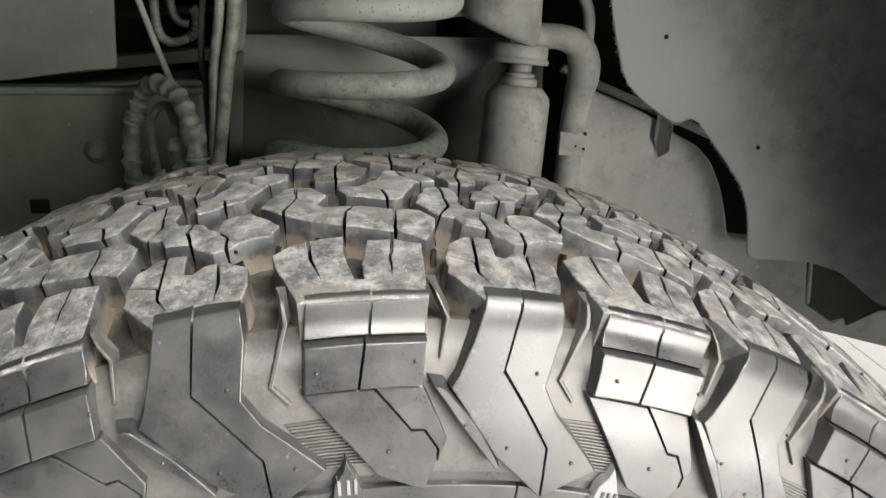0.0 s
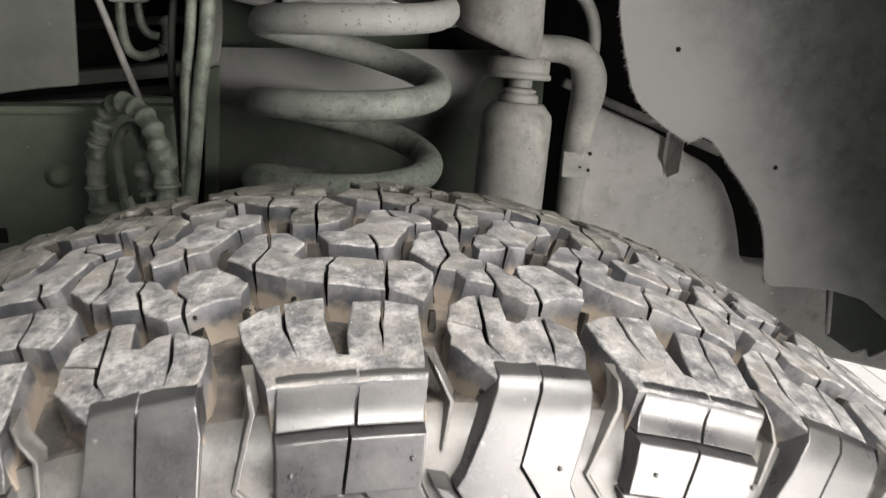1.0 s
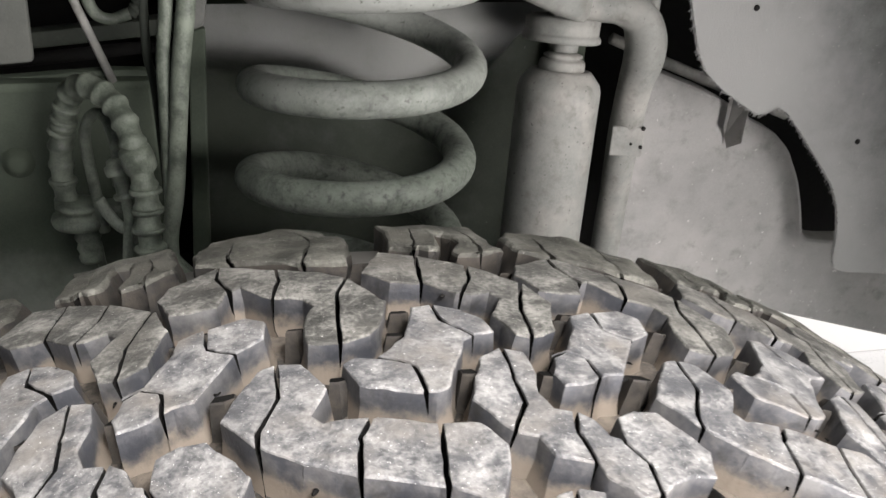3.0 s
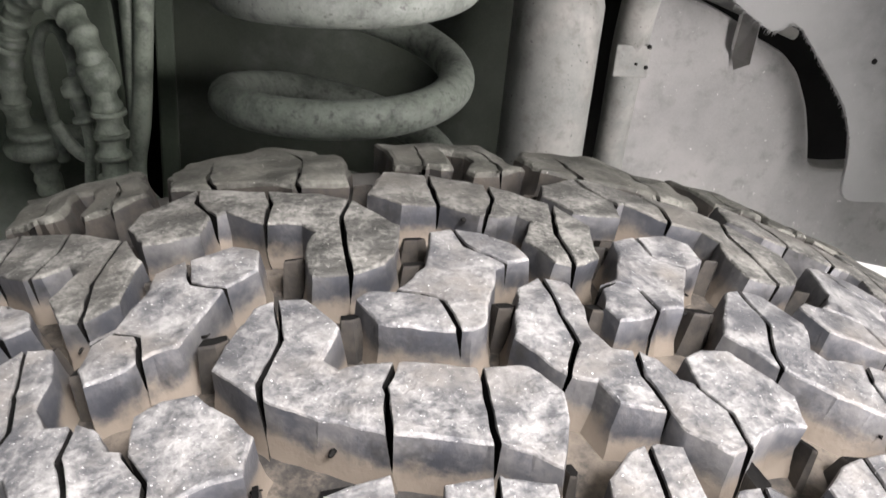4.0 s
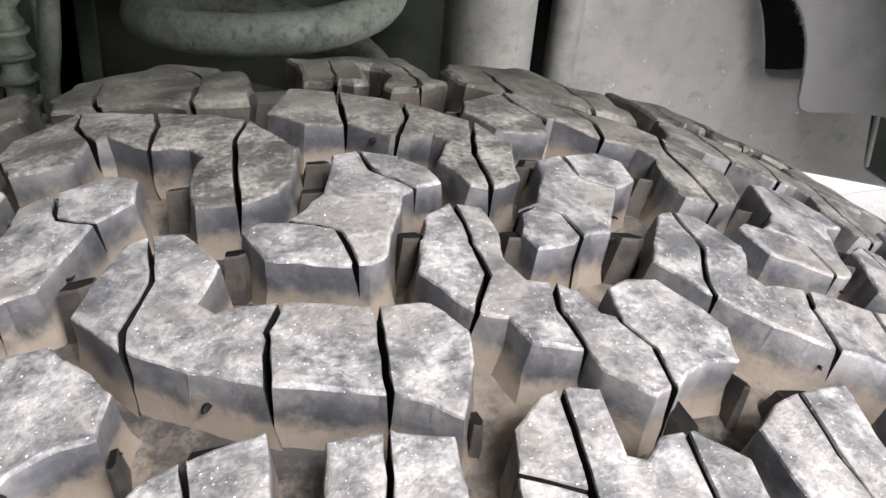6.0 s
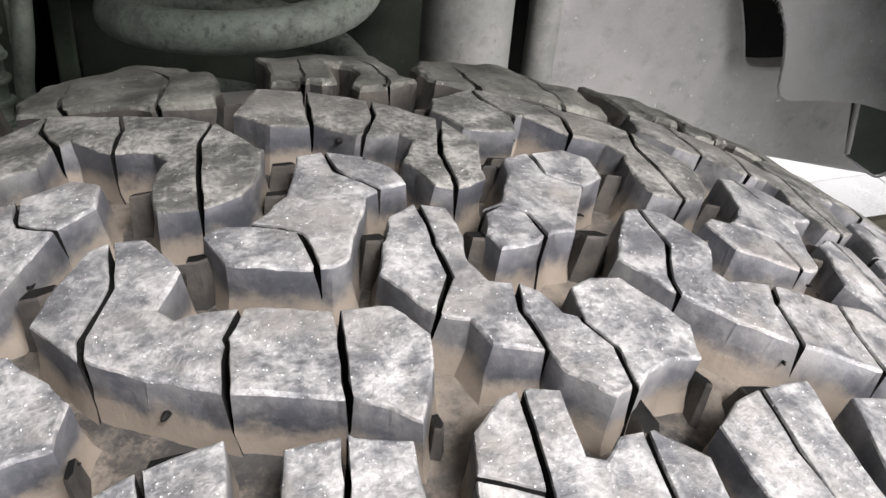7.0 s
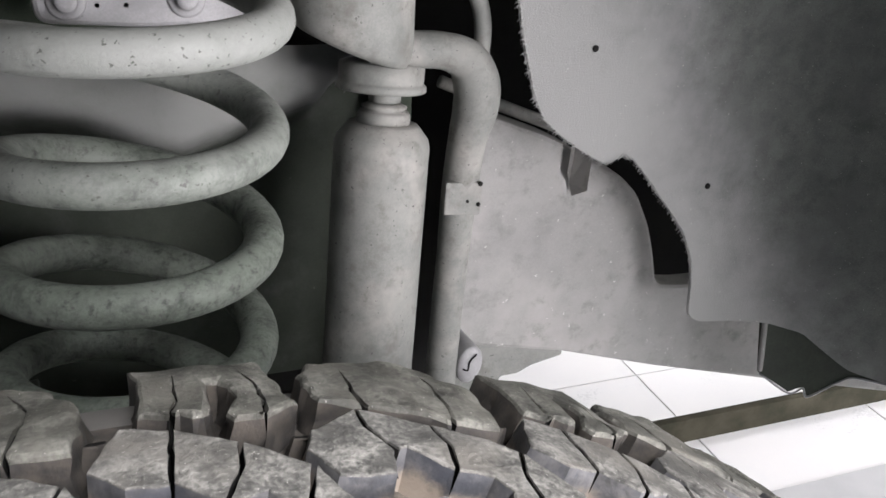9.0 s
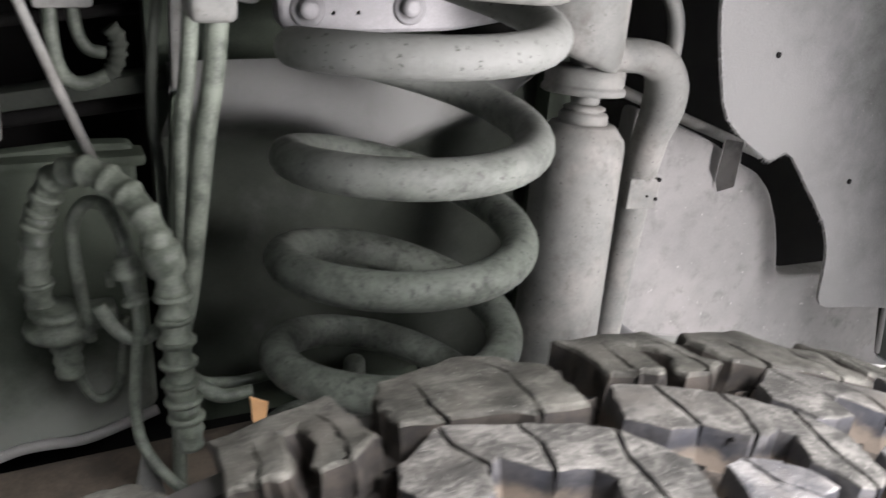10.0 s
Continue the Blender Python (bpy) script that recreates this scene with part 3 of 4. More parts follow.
def ejector(s, y, along, across, high):
    """A five-sided stone ejector on the groove's floor, with a slanting worn top."""
    bm = bmesh.new()
    ring = [(-1, -0.9), (0.2, -1.15), (1.05, -0.5), (0.9, 1), (-0.8, 0.9)]
    foot = [bm.verts.new(tread_surface(s + dx * along * 1.25, y + dy * across * 1.2, -0.0156)) for dx, dy in ring]
    neck = [bm.verts.new(tread_surface(s + dx * along * 0.85, y + dy * across * 0.85, -0.0126 + high * (1 - 0.2 * dy))) for dx, dy in ring]
    lip = [bm.verts.new(tread_surface(s + dx * along * 0.78, y + dy * across * 0.78, -0.0122 + high * (1.03 - 0.2 * dy))) for dx, dy in ring]
    for a, b in ((foot, neck), (neck, lip)):
        for k in range(5):
            bm.faces.new((a[k], a[(k + 1) % 5], b[(k + 1) % 5], b[k]))
    bm.faces.new(lip).material_index = 1
    return bm


for s, y, al, ac, hi in ((27.5, -12, 3.2, 4.6, 0.0085), (54.0, -13, 3.2, 4.6, 0.0082), (86, -13, 4.4, 4.8, 0.0085), (70, 24, 3.4, 3.6, 0.007), (109, 22, 3.6, 4, 0.0075), (43, 0, 2.6, 4, 0.007),
                         (8.5, 15.5, 4.4, 4, 0.006), (-14, -11, 3.0, 4.2, 0.008), (12, 33, 4, 3.6, 0.005), (76, 31, 3.8, 3.6, 0.006), (29, -65, 1.4, 3, 0.004), (93, -62, 1.0, 4.2, 0.007),
                         (-24, -63, 6, 2.5, 0.004), (64, 71, 4, 3, 0.005), (3, 79, 4, 4, 0.006), (-60, -70, 3, 7, 0.005)):
    ring_of("stone_ejector", ejector(s, y, al, ac, hi), [M_EJECT, M_BLACK_RUBBER])


def whiskers():
    """Thin rubber hairs that the mould's vents leave on the block sides."""
    bm = bmesh.new()
    rnd = random.Random(11)
    for kind, (outline, cuts) in TREAD.items():
        if "inner_lug" in kind:
            continue
        for k in (-1, 0, 1):
            turn = Matrix.Rotation(pitch_angle(k) + uneven(kind, k), 4, "Y")
            for _ in range(2):
                i = rnd.randrange(len(outline))
                a, b = Vector(outline[i - 1]), Vector(outline[i])
                q = a.lerp(b, rnd.uniform(0.2, 0.8))
                h = -rnd.uniform(0.003, 0.009)
                d = (b - a).normalized()
                out = Vector((d.y, -d.x))
                if inside((q.x + out.x, q.y + out.y), outline):
                    out = -out
                run, stout = rnd.uniform(1.5, 3.6), rnd.choice((1, 1, 2))
                way = [(q - out * 0.5, h), (q + out * run * 0.55, h + 0.0006), (q + out * run, h + rnd.uniform(-0.0005, 0.0018))]
                sweep([turn @ tread_surface(p.x, p.y, e) for p, e in way], [w * stout for w in (0.00045, 0.0004, 0.00022)], 5, bm=bm)
    return bm


tagged(part("rubber_fuzz", whiskers(), M_BLACK_RUBBER, tyre, "thin black rubber hairs"), kind="stuff")


def emblem(s, r, size):
    """A small raised triangle with a saw-toothed flank on the sidewall."""
    teeth = [(s - size + k * size / 6 + (0.9 if k % 2 else -0.9), r - size * 0.9 + k * size * 1.8 / 6) for k in range(6)]
    return block(teeth + [(s, r + size * 0.9), (s + size * 0.95, r - size * 0.9)], [], lambda a, b, h: side_surface(a, b, h + 0.0005), 0.005, 1.0, 0.4, 0.5, 9.0)


part("moulded_triangle", emblem(116, 351.6, 16), M_MARK, tyre, "pale moulded triangle mark")
part("moulded_triangle", emblem(-20, 351.6, 16), M_SIDE, tyre)
for s0 in (112.5, 116, 119.5):
    part("moulded_bar", block([(s0, 349), (s0 + 1.6, 349), (s0 + 1.6, 355), (s0, 355)], [], lambda a, b, h: side_surface(a, b, h + 0.0012), 0.004, 1, 0.2, 0.2, 9), M_SIDE, tyre)
for s0 in (-25, -20.5, -17):
    part("moulded_bar", block([(s0, 352), (s0 + 1.6, 352), (s0 + 1.6, 358), (s0, 358)], [], lambda a, b, h: side_surface(a, b, h + 0.0012), 0.004, 1, 0.2, 0.2, 9), M_MARK, tyre)

# fine mould ridges across the groove between the chevron and the slanting lug
for k in range(15):
    r0, d = 381 - 1.35 * k, 1.35 * k
    ring_of("groove_ridge", block([(-46 + 0.7 * d, r0), (-24 + 1.1 * d, r0), (-24 + 1.1 * d, r0 - 0.7), (-46 + 0.7 * d, r0 - 0.7)], [], lambda a, b, h: side_surface(a, b, h - 0.0036), 0.003, 1.0, 0.2, 0.2, 30.0), M_SHOULDER)

# wheel inside the tyre
wheel = thing("wheel_rim", "dark steel wheel inside the tyre", "wheel", AXLE)
part("rim_barrel", lathe([(0.221, -0.1), (0.232, -0.1), (0.228, -0.09), (0.205, -0.07), (0.205, 0.07), (0.228, 0.09), (0.232, 0.1), (0.221, 0.1)], (0, 0, 0), (0, 1, 0), 64, cap=False), M_DARK, wheel)
part("wheel_disc", lathe([(0.03, -0.05), (0.09, -0.055), (0.16, -0.04), (0.206, -0.03), (0.206, -0.02), (0.16, -0.03), (0.03, -0.035)], (0, 0, 0), (0, 1, 0), 64), M_DARK, wheel)

# ---------------------------------------------------------------- coil spring
def spring_way(turn):
    """A point of the wire's centre line, counted in turns."""
    a = 2 * math.pi * turn
    rc = 0.0652 + 0.0003 * turn
    x, y = rc * math.cos(a), rc * math.sin(a)
    z = 0.8942 + 0.0566 * turn - 0.0002 * turn * turn - 0.129 * x - 0.051 * y
    return Vector((0.0222 + x + 0.0836 * (z - 0.8), 0.2930 + y + 0.0738 * (z - 0.8), z))


coil = thing("coil_spring", "dusty grey steel coil spring standing behind the tyre", "coil spring", (0.017, 0.2945, 0.585))
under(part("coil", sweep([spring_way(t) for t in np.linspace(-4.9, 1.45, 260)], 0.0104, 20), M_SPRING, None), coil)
under(part("upper_seat", lathe([(0.03, 0.966), (0.066, 0.966), (0.07, 0.968), (0.071, 0.972), (0.076, 0.974), (0.078, 0.978), (0.078, 0.986), (0.081, 0.99), (0.081, 1.01), (0.03, 1.01)],
                               (0.0224 - 0.8 * 0.0877, 0.2915 - 0.8 * 0.0765, 0), (0.0877, 0.0765, 1)), M_STEEL, None, "ribbed rubber and steel upper spring seat"), coil)
under(part("lower_seat", lathe([(0.02, 0.585), (0.088, 0.585), (0.092, 0.59), (0.092, 0.602), (0.086, 0.606), (0.02, 0.607)], (0.017, 0.2945, 0)), M_RUST, None, "rusty lower spring seat"), coil)
under(part("bump_stop", lathe([(0.018, 0.60), (0.026, 0.605), (0.03, 0.63), (0.024, 0.65), (0.028, 0.67), (0.02, 0.69), (0.005, 0.692)], (0.018, 0.2945, 0)), M_DARK, None, "black rubber bump stop"), coil)

# ---------------------------------------------------------------- shock absorber
SH_AX = Vector((0.0842, 0.1355, 1)).normalized()
SH_AT = Vector((0.1648, 0.3479, 0.75))
shock = thing("shock_absorber", "dusty grey steel shock absorber with a shoulder cup", "shock absorber", (0.15, 0.34, 0.45))


def along_shock(name, prof, mat, label="", seg=48):
    under(part(name, lathe(prof, SH_AT, SH_AX, seg), mat, None, label), shock)


along_shock("dust_tube", [(0.0285, -0.25), (0.0292, -0.24), (0.0298, 0.094), (0.0297, 0.099), (0.0285, 0.1035), (0.0228, 0.1105), (0.0215, 0.112), (0.005, 0.112)], M_STEEL)
along_shock("collar", [(0.0158, 0.111), (0.0165, 0.113), (0.0163, 0.1175), (0.0150, 0.1195), (0.0112, 0.120), (0.0138, 0.1213), (0.0140, 0.1228), (0.0098, 0.1245)], M_STEEL, "small stepped steel collar")
along_shock("rod_nut", [(0.0095, 0.1245), (0.0101, 0.1258), (0.0101, 0.135), (0.0094, 0.137)], M_STEEL, "", 6)
along_shock("bushing_washer", [(0.0100, 0.1315), (0.0262, 0.132), (0.0278, 0.133), (0.0278, 0.1358), (0.0266, 0.137), (0.0258, 0.138), (0.0261, 0.139), (0.0261, 0.148), (0.02, 0.150)], M_STEEL, "round steel washer with rubber bushing")

for ob in shock.children[1:]:
    ob.location.x += 0.003

# upper mount: a cast turret with an arm that turns down into a tube
mount = thing("shock_mount_bracket", "dusty steel shock mount turret with a bent down-tube", "bracket", (0.18, 0.36, 0.9))
under(part("turret", lathe([(0.006, 0.8915), (0.028, 0.892), (0.0325, 0.894), (0.035, 0.899), (0.036, 0.908), (0.0362, 0.93), (0.0375, 1.10)], (0.175, 0.362, 0.004), (-0.02, 0.0, 1), 48), M_STEEL, None), mount)
for v in mount.children[0].data.vertices:
    v.co.z += max(0.0, 0.93 - v.co.z) * 12 * max(0.0, 0.185 - v.co.x) ** 1.0
arm = curve_points([(0.165, 0.360, 0.9065), (0.19, 0.358, 0.9065), (0.212, 0.356, 0.9055), (0.2275, 0.355, 0.8985), (0.2345, 0.355, 0.884), (0.2355, 0.357, 0.868), (0.2335, 0.361, 0.848),
                    (0.2325, 0.3665, 0.812), (0.231, 0.368, 0.76), (0.229, 0.369, 0.70), (0.227, 0.370, 0.58)], 8)
arm_r = [float(np.interp(i / 8, [0, 2, 3, 4, 5, 6, 7, 8, 10], [0.0112, 0.0112, 0.0132, 0.0148, 0.0146, 0.0126, 0.0122, 0.0112, 0.0112])) for i in range(len(arm))]
under(part("down_tube", sweep(arm, arm_r, 24), M_STEEL, None), mount)
band = plate(rounded([(0.2172, 0.7975), (0.2176, 0.8203), (0.2434, 0.8183), (0.2430, 0.7952)], 0.0015), 0.354, 0.0032, 0.001)
under(part("clip_band", band, M_STEEL, None, "flat folded metal clip"), mount)
# black discs on the band stand in for the shade in its holes
for x, z, r in ((0.2415, 0.8178, 0.0016), (0.2410, 0.8033, 0.0014), (0.2332, 0.8061, 0.0010)):
    under(part("clip_hole", lathe([(r, 0), (r, 0.0012), (r * 0.8, 0.0014)], (x, 0.3543, z), (0, -1, 0), 12), M_BLACK, None), mount)
under(part("pipe_loop", sweep(curve_points([(0.178, 0.365, 0.966), (0.198, 0.363, 0.962), (0.217, 0.361, 0.955), (0.231, 0.36, 0.940), (0.2375, 0.359, 0.92), (0.2365, 0.358, 0.888)], 8), 0.0054, 14), M_STEEL, None, "thin bent pipe"), mount)

# ---------------------------------------------------------------- chassis walls
chassis = thing("chassis_rail", "dusty grey chassis rail panel behind the suspension", "chassis", (0.4, 0.42, 0.6))
rail = rounded([(0.248, 0.8545), (0.269, 0.8468), (0.307, 0.832), (0.329, 0.8215), (0.357, 0.8035), (0.378, 0.7936), (0.3956, 0.7767), (0.4106, 0.7488), (0.4194, 0.7229), (0.4266, 0.6947), (0.45, 0.691),
                (0.78, 0.68), (0.78, 0.515), (0.5539, 0.5788), (0.4383, 0.6125), (0.3478, 0.6422), (0.277, 0.659), (0.2385, 0.6690)], 0.007)
under(part("side_panel", plate(rail, 0.400, 0.018, 0.007), M_PANEL, None), chassis)


def tower_sheet():
    """The pressed sheet behind the spring: a flat brow that rolls back below and at its end."""
    bm = bmesh.new()
    xs, zs = np.linspace(-0.08, 0.21, 59), np.linspace(0.62, 0.896, 56)

    def roll(t):
        t = min(1.0, max(0.0, t))
        return t * t * (3 - 2 * t)

    rows = []
    for z in zs:
        end = float(np.interp(z, [0.62, 0.84, 0.868, 0.885, 0.9], [0.125, 0.136, 0.156, 0.182, 0.2]))
        row = []
        for x in xs:
            brow = float(np.interp(x, [-0.08, -0.03, 0.0, 0.02, 0.04, 0.06, 0.09, 0.12, 0.16], [0.874, 0.870, 0.864, 0.855, 0.845, 0.842, 0.852, 0.862, 0.874]))
            y = 0.416 + 0.05 * max(roll((brow - z) / 0.045), roll((x - end + 0.005) / 0.03)) + 0.004 * roll((z - 0.88) / 0.016)
            row.append(bm.verts.new((x, y + 0.001 * noise.noise((x * 14, z * 14, 2)), z)))
        rows.append(row)
    for a, b in zip(rows, rows[1:]):
        for k in range(len(a) - 1):
            bm.faces.new((a[k], a[k + 1], b[k + 1], b[k]))
    bmesh.ops.solidify(bm, geom=list(bm.faces), thickness=0.003)
    return smooth_faces(bm, 50)


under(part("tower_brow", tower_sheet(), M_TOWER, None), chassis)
# dark wall and sheets stand in for the shade behind spring and shock
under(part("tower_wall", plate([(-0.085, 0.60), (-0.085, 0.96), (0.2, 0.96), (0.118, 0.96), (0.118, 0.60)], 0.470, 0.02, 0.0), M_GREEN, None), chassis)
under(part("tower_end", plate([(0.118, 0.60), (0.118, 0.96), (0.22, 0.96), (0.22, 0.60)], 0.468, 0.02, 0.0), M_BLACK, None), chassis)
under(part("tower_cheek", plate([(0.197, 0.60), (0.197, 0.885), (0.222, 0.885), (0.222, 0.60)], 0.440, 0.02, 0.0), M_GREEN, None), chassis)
under(part("tower_stub", lathe([(0.009, 0.60), (0.0092, 0.635), (0.0085, 0.645), (0.0065, 0.648), (0.002, 0.6485)], (0.054, 0.450, 0), (0, 0, 1), 20), M_HOSE, None), chassis)
under(part("spring_perch", plate(rounded([(-0.014, 0.9145), (0.04, 0.911), (0.10, 0.9115), (0.14, 0.917), (0.152, 0.94), (0.14, 1.10), (-0.03, 1.10)], 0.008), 0.412, 0.012, 0.003), M_TIN, None, "pale zinc-coated spring perch plate"), chassis)
under(part("perch_flange", plate(rounded([(-0.062, 0.934), (-0.02, 0.925), (-0.02, 1.10), (-0.062, 1.10)], 0.008), 0.43, 0.01, 0.003), M_PANEL, None), chassis)
for x, z in ((0.0032, 0.9272), (0.0695, 0.9275)):
    bm = lathe([(0.0112, 0), (0.0112, 0.0016), (0.0095, 0.0026), (0.0066, 0.0026), (0.0066, 0.006), (0.0056, 0.0075), (0.003, 0.0075)], (x, 0.413, z), (0, -1, 0.1), 26)
    under(part("perch_bolt", bm, M_TIN, None), chassis)
for x, z in ((0.0195, 0.9245), (0.0355, 0.9245)):
    under(part("perch_pip", lathe([(0.0016, 0), (0.0014, 0.001)], (x, 0.413, z), (0, -1, 0), 10), M_STEEL, None), chassis)
under(part("lower_flange", plate(rounded([(0.2385, 0.671), (0.277, 0.6590), (0.348, 0.6425), (0.3487, 0.6375), (0.3213, 0.632), (0.3093, 0.626), (0.2944, 0.626), (0.285, 0.60), (0.2385, 0.60)], 0.003), 0.404, 0.01, 0.001), M_STEEL, None), chassis)
bm = lathe([(0.0094, 0), (0.0099, 0.002), (0.0099, 0.0395), (0.0093, 0.0412), (0.006, 0.042)], (0.2470, 0.402, 0.668), (0.0, -1, 0.1), 32)
for v in bm.verts:
    v.co.z += 0.5 * (v.co.z - 0.668 - 0.1 * (0.402 - v.co.y))
    v.co.x -= 0.12 * (0.668 - v.co.z)
under(part("end_bushing", bm, M_TIN, None, "pale oval bushing end"), chassis)
under(part("bushing_score", sweep(curve_points([(0.2415, 0.3596, 0.6705), (0.2455, 0.3596, 0.669), (0.2465, 0.3596, 0.676), (0.2515, 0.3596, 0.6815)], 5), 0.0006, 6), M_BLACK, None), chassis)
under(part("rail_pipe", sweep([(0.235, 0.42, 0.868), (0.276, 0.42, 0.8505), (0.310, 0.42, 0.837), (0.34, 0.42, 0.825), (0.40, 0.425, 0.80)], 0.0045, 12), M_STEEL, None, "thin pipe along the rail"), chassis)

left = thing("inner_wing_panel", "dusty green-grey inner wing panel with a bolt head", "panel", (-0.35, 0.39, 0.64))
under(part("lower_panel", plate(rounded([(-0.75, 0.56), (-0.75, 0.842), (-0.275, 0.852), (-0.13, 0.861), (-0.105, 0.860), (-0.102, 0.681), (-0.117, 0.6755), (-0.148, 0.667), (-0.198, 0.6645), (-0.26, 0.645)], 0.006), 0.385, 0.008, 0.003), M_WING, None), left)
# the paler material puts the light along this lip into its colour
under(part("bottom_lip", sweep(curve_points([(-0.40, 0.382, 0.60), (-0.26, 0.382, 0.645), (-0.198, 0.382, 0.6645), (-0.176, 0.382, 0.668), (-0.148, 0.382, 0.667), (-0.117, 0.382, 0.6755), (-0.103, 0.382, 0.680)], 5), 0.0035, 10), M_PANEL, None, "pale folded lower lip"), left)
under(part("ledge", box((-0.75, 0.374, 0.849), (-0.10, 0.394, 0.856), 0.003), M_GREEN, None), left)
under(part("upper_plate", plate(rounded([(-0.75, 0.83), (-0.75, 1.12), (-0.163, 1.12), (-0.1675, 0.945), (-0.1705, 0.8755), (-0.198, 0.8735), (-0.2486, 0.866)], 0.003), 0.3523, 0.005, 0.001), M_PLATE, None, "flat grey sheet-metal plate"), left)
under(part("bolt_head", lathe([(0.011, 0), (0.011, 0.002), (0.0075, 0.003), (0.007, 0.006), (0.004, 0.007)], (-0.1985, 0.386, 0.797), (0, -1, 0), 20), M_GREEN, None), left)
# a black block in place of the slot's dark inside
under(part("drain_slot", box((-0.2600, 0.3835, 0.740), (-0.2430, 0.389, 0.7535), 0.002), M_BLACK, None, "small dark slot"), left)

# ---------------------------------------------------------------- hose, cables and pipes
def corrugated(keys, r, ripple, pitch, n=14):
    """A ribbed hose along smooth keys."""
    way = curve_points(keys, n)
    out, rad, run = [way[0]], [r], 0.0
    for a, b in zip(way, way[1:]):
        steps = max(1, int((b - a).length / (pitch / 6)))
        for k in range(1, steps + 1):
            out.append(a.lerp(b, k / steps))
            run += (b - a).length / steps
            w = 0.5 + 0.5 * math.cos(2 * math.pi * run / pitch)
            rad.append(r + ripple * w ** 3)
    return sweep(out, rad, 16)


HOSE = [(-0.163, 0.351, 0.770), (-0.1632, 0.3475, 0.7975), (-0.1612, 0.3468, 0.822), (-0.1567, 0.346, 0.840), (-0.149, 0.3395, 0.8585), (-0.135, 0.3215, 0.869), (-0.1205, 0.3062, 0.8645), (-0.112, 0.2935, 0.8555),
        (-0.1068, 0.283, 0.843), (-0.1045, 0.2785, 0.832), (-0.1026, 0.277, 0.8176), (-0.1025, 0.2755, 0.8055), (-0.1026, 0.2725, 0.7945), (-0.1026, 0.2705, 0.7831), (-0.102, 0.270, 0.765), (-0.099, 0.270, 0.732)]
hose = thing("ribbed_hose", "dusty ribbed rubber hose bent into a loop", "hose", (-0.096, 0.26, 0.74))
under(part("hose_loop", corrugated(HOSE, 0.0068, 0.0016, 0.0132), M_HOSE, None), hose)


def hose_ring(name, at, along, r, half):
    d = Vector(along).normalized()
    under(part(name, lathe([(r - 0.0025, -half * 1.3), (r - 0.0004, -half), (r, -half * 0.5), (r, half * 0.5), (r - 0.0004, half), (r - 0.0025, half * 1.3)], at, d, 24), M_HOSE, None), hose)


for at in ((-0.1595, 0.3465, 0.8315), (-0.1567, 0.346, 0.8395), (-0.1535, 0.3435, 0.8485)):
    hose_ring("rib_ring", at, (0.35, -0.1, 1), 0.0086, 0.0013)
for at in ((-0.1026, 0.277, 0.8176), (-0.1025, 0.2755, 0.8055), (-0.1026, 0.2725, 0.7945), (-0.1026, 0.2705, 0.7831), (-0.1023, 0.270, 0.772), (-0.1015, 0.270, 0.761), (-0.1005, 0.270, 0.750)):
    hose_ring("rib_ring", at, (-0.03, 0.12, 1), 0.0096, 0.0013)
hose_ring("sleeve", (-0.1052, 0.280, 0.8365), (-0.2, -0.25, 1), 0.0098, 0.0065)
hose_ring("collar", (-0.1632, 0.3475, 0.7975), (0.02, 0.02, 1), 0.0090, 0.0015)
pipe = under(part("inner_pipe", sweep(curve_points([(-0.140, 0.305, 0.775), (-0.1425, 0.304, 0.81), (-0.1435, 0.303, 0.842), (-0.137, 0.298, 0.858), (-0.1275, 0.287, 0.861), (-0.1215, 0.275, 0.850), (-0.1203, 0.270, 0.838)], 7), 0.0036, 12), M_HOSE, None), hose)
pipe.location = (0.0, 0.033, -0.011)
plug = thing("cable_plug", "grey stepped plastic cable plug with its cable", "plug", (-0.118, 0.268, 0.80))
under(part("plug_body", lathe([(0.0030, -0.0200), (0.0062, -0.0190), (0.0068, -0.0180), (0.0066, -0.0162), (0.0044, -0.0155), (0.0043, -0.0042), (0.0074, -0.0035), (0.0078, -0.002), (0.0078, 0.0018),
                               (0.0060, 0.0025), (0.0056, 0.0055), (0.0040, 0.0065)], (-0.1201, 0.2695, 0.8395), (-0.14, 0.12, 1), 20), M_HOSE, None), plug)
under(part("plug_latch", box((-0.1285, 0.2635, 0.8335), (-0.1245, 0.2725, 0.8395), 0.001), M_HOSE, None), plug)
under(part("cable", sweep(curve_points([(-0.1175, 0.267, 0.822), (-0.117, 0.267, 0.8065), (-0.1205, 0.267, 0.782), (-0.1225, 0.264, 0.757), (-0.1195, 0.257, 0.737), (-0.105, 0.245, 0.718), (-0.085, 0.235, 0.706)], 8), 0.0031, 10), M_HOSE, None), plug)
valve = thing("pipe_union", "dusty flanged pipe union with ribbed stub", "pipe union", (-0.158, 0.325, 0.74))
under(part("flange", lathe([(0.006, -0.004), (0.0165, -0.003), (0.0175, 0), (0.0165, 0.003), (0.013, 0.004), (0.0125, 0.008), (0.0145, 0.009), (0.0145, 0.012), (0.010, 0.013)], (-0.158, 0.325, 0.767), (0.08, 0, 1), 28), M_HOSE, None), valve)
under(part("stub", lathe([(0.003, -0.03), (0.0068, -0.029), (0.0078, -0.026), (0.0066, -0.023), (0.0082, -0.019), (0.0068, -0.015), (0.0088, -0.011), (0.0072, -0.007), (0.009, -0.003), (0.009, 0)], (-0.154, 0.325, 0.765), (0.0, 0, 1), 24), M_HOSE, None), valve)
under(part("bridge", box((-0.152, 0.317, 0.766), (-0.126, 0.333, 0.779), 0.004), M_HOSE, None), valve)
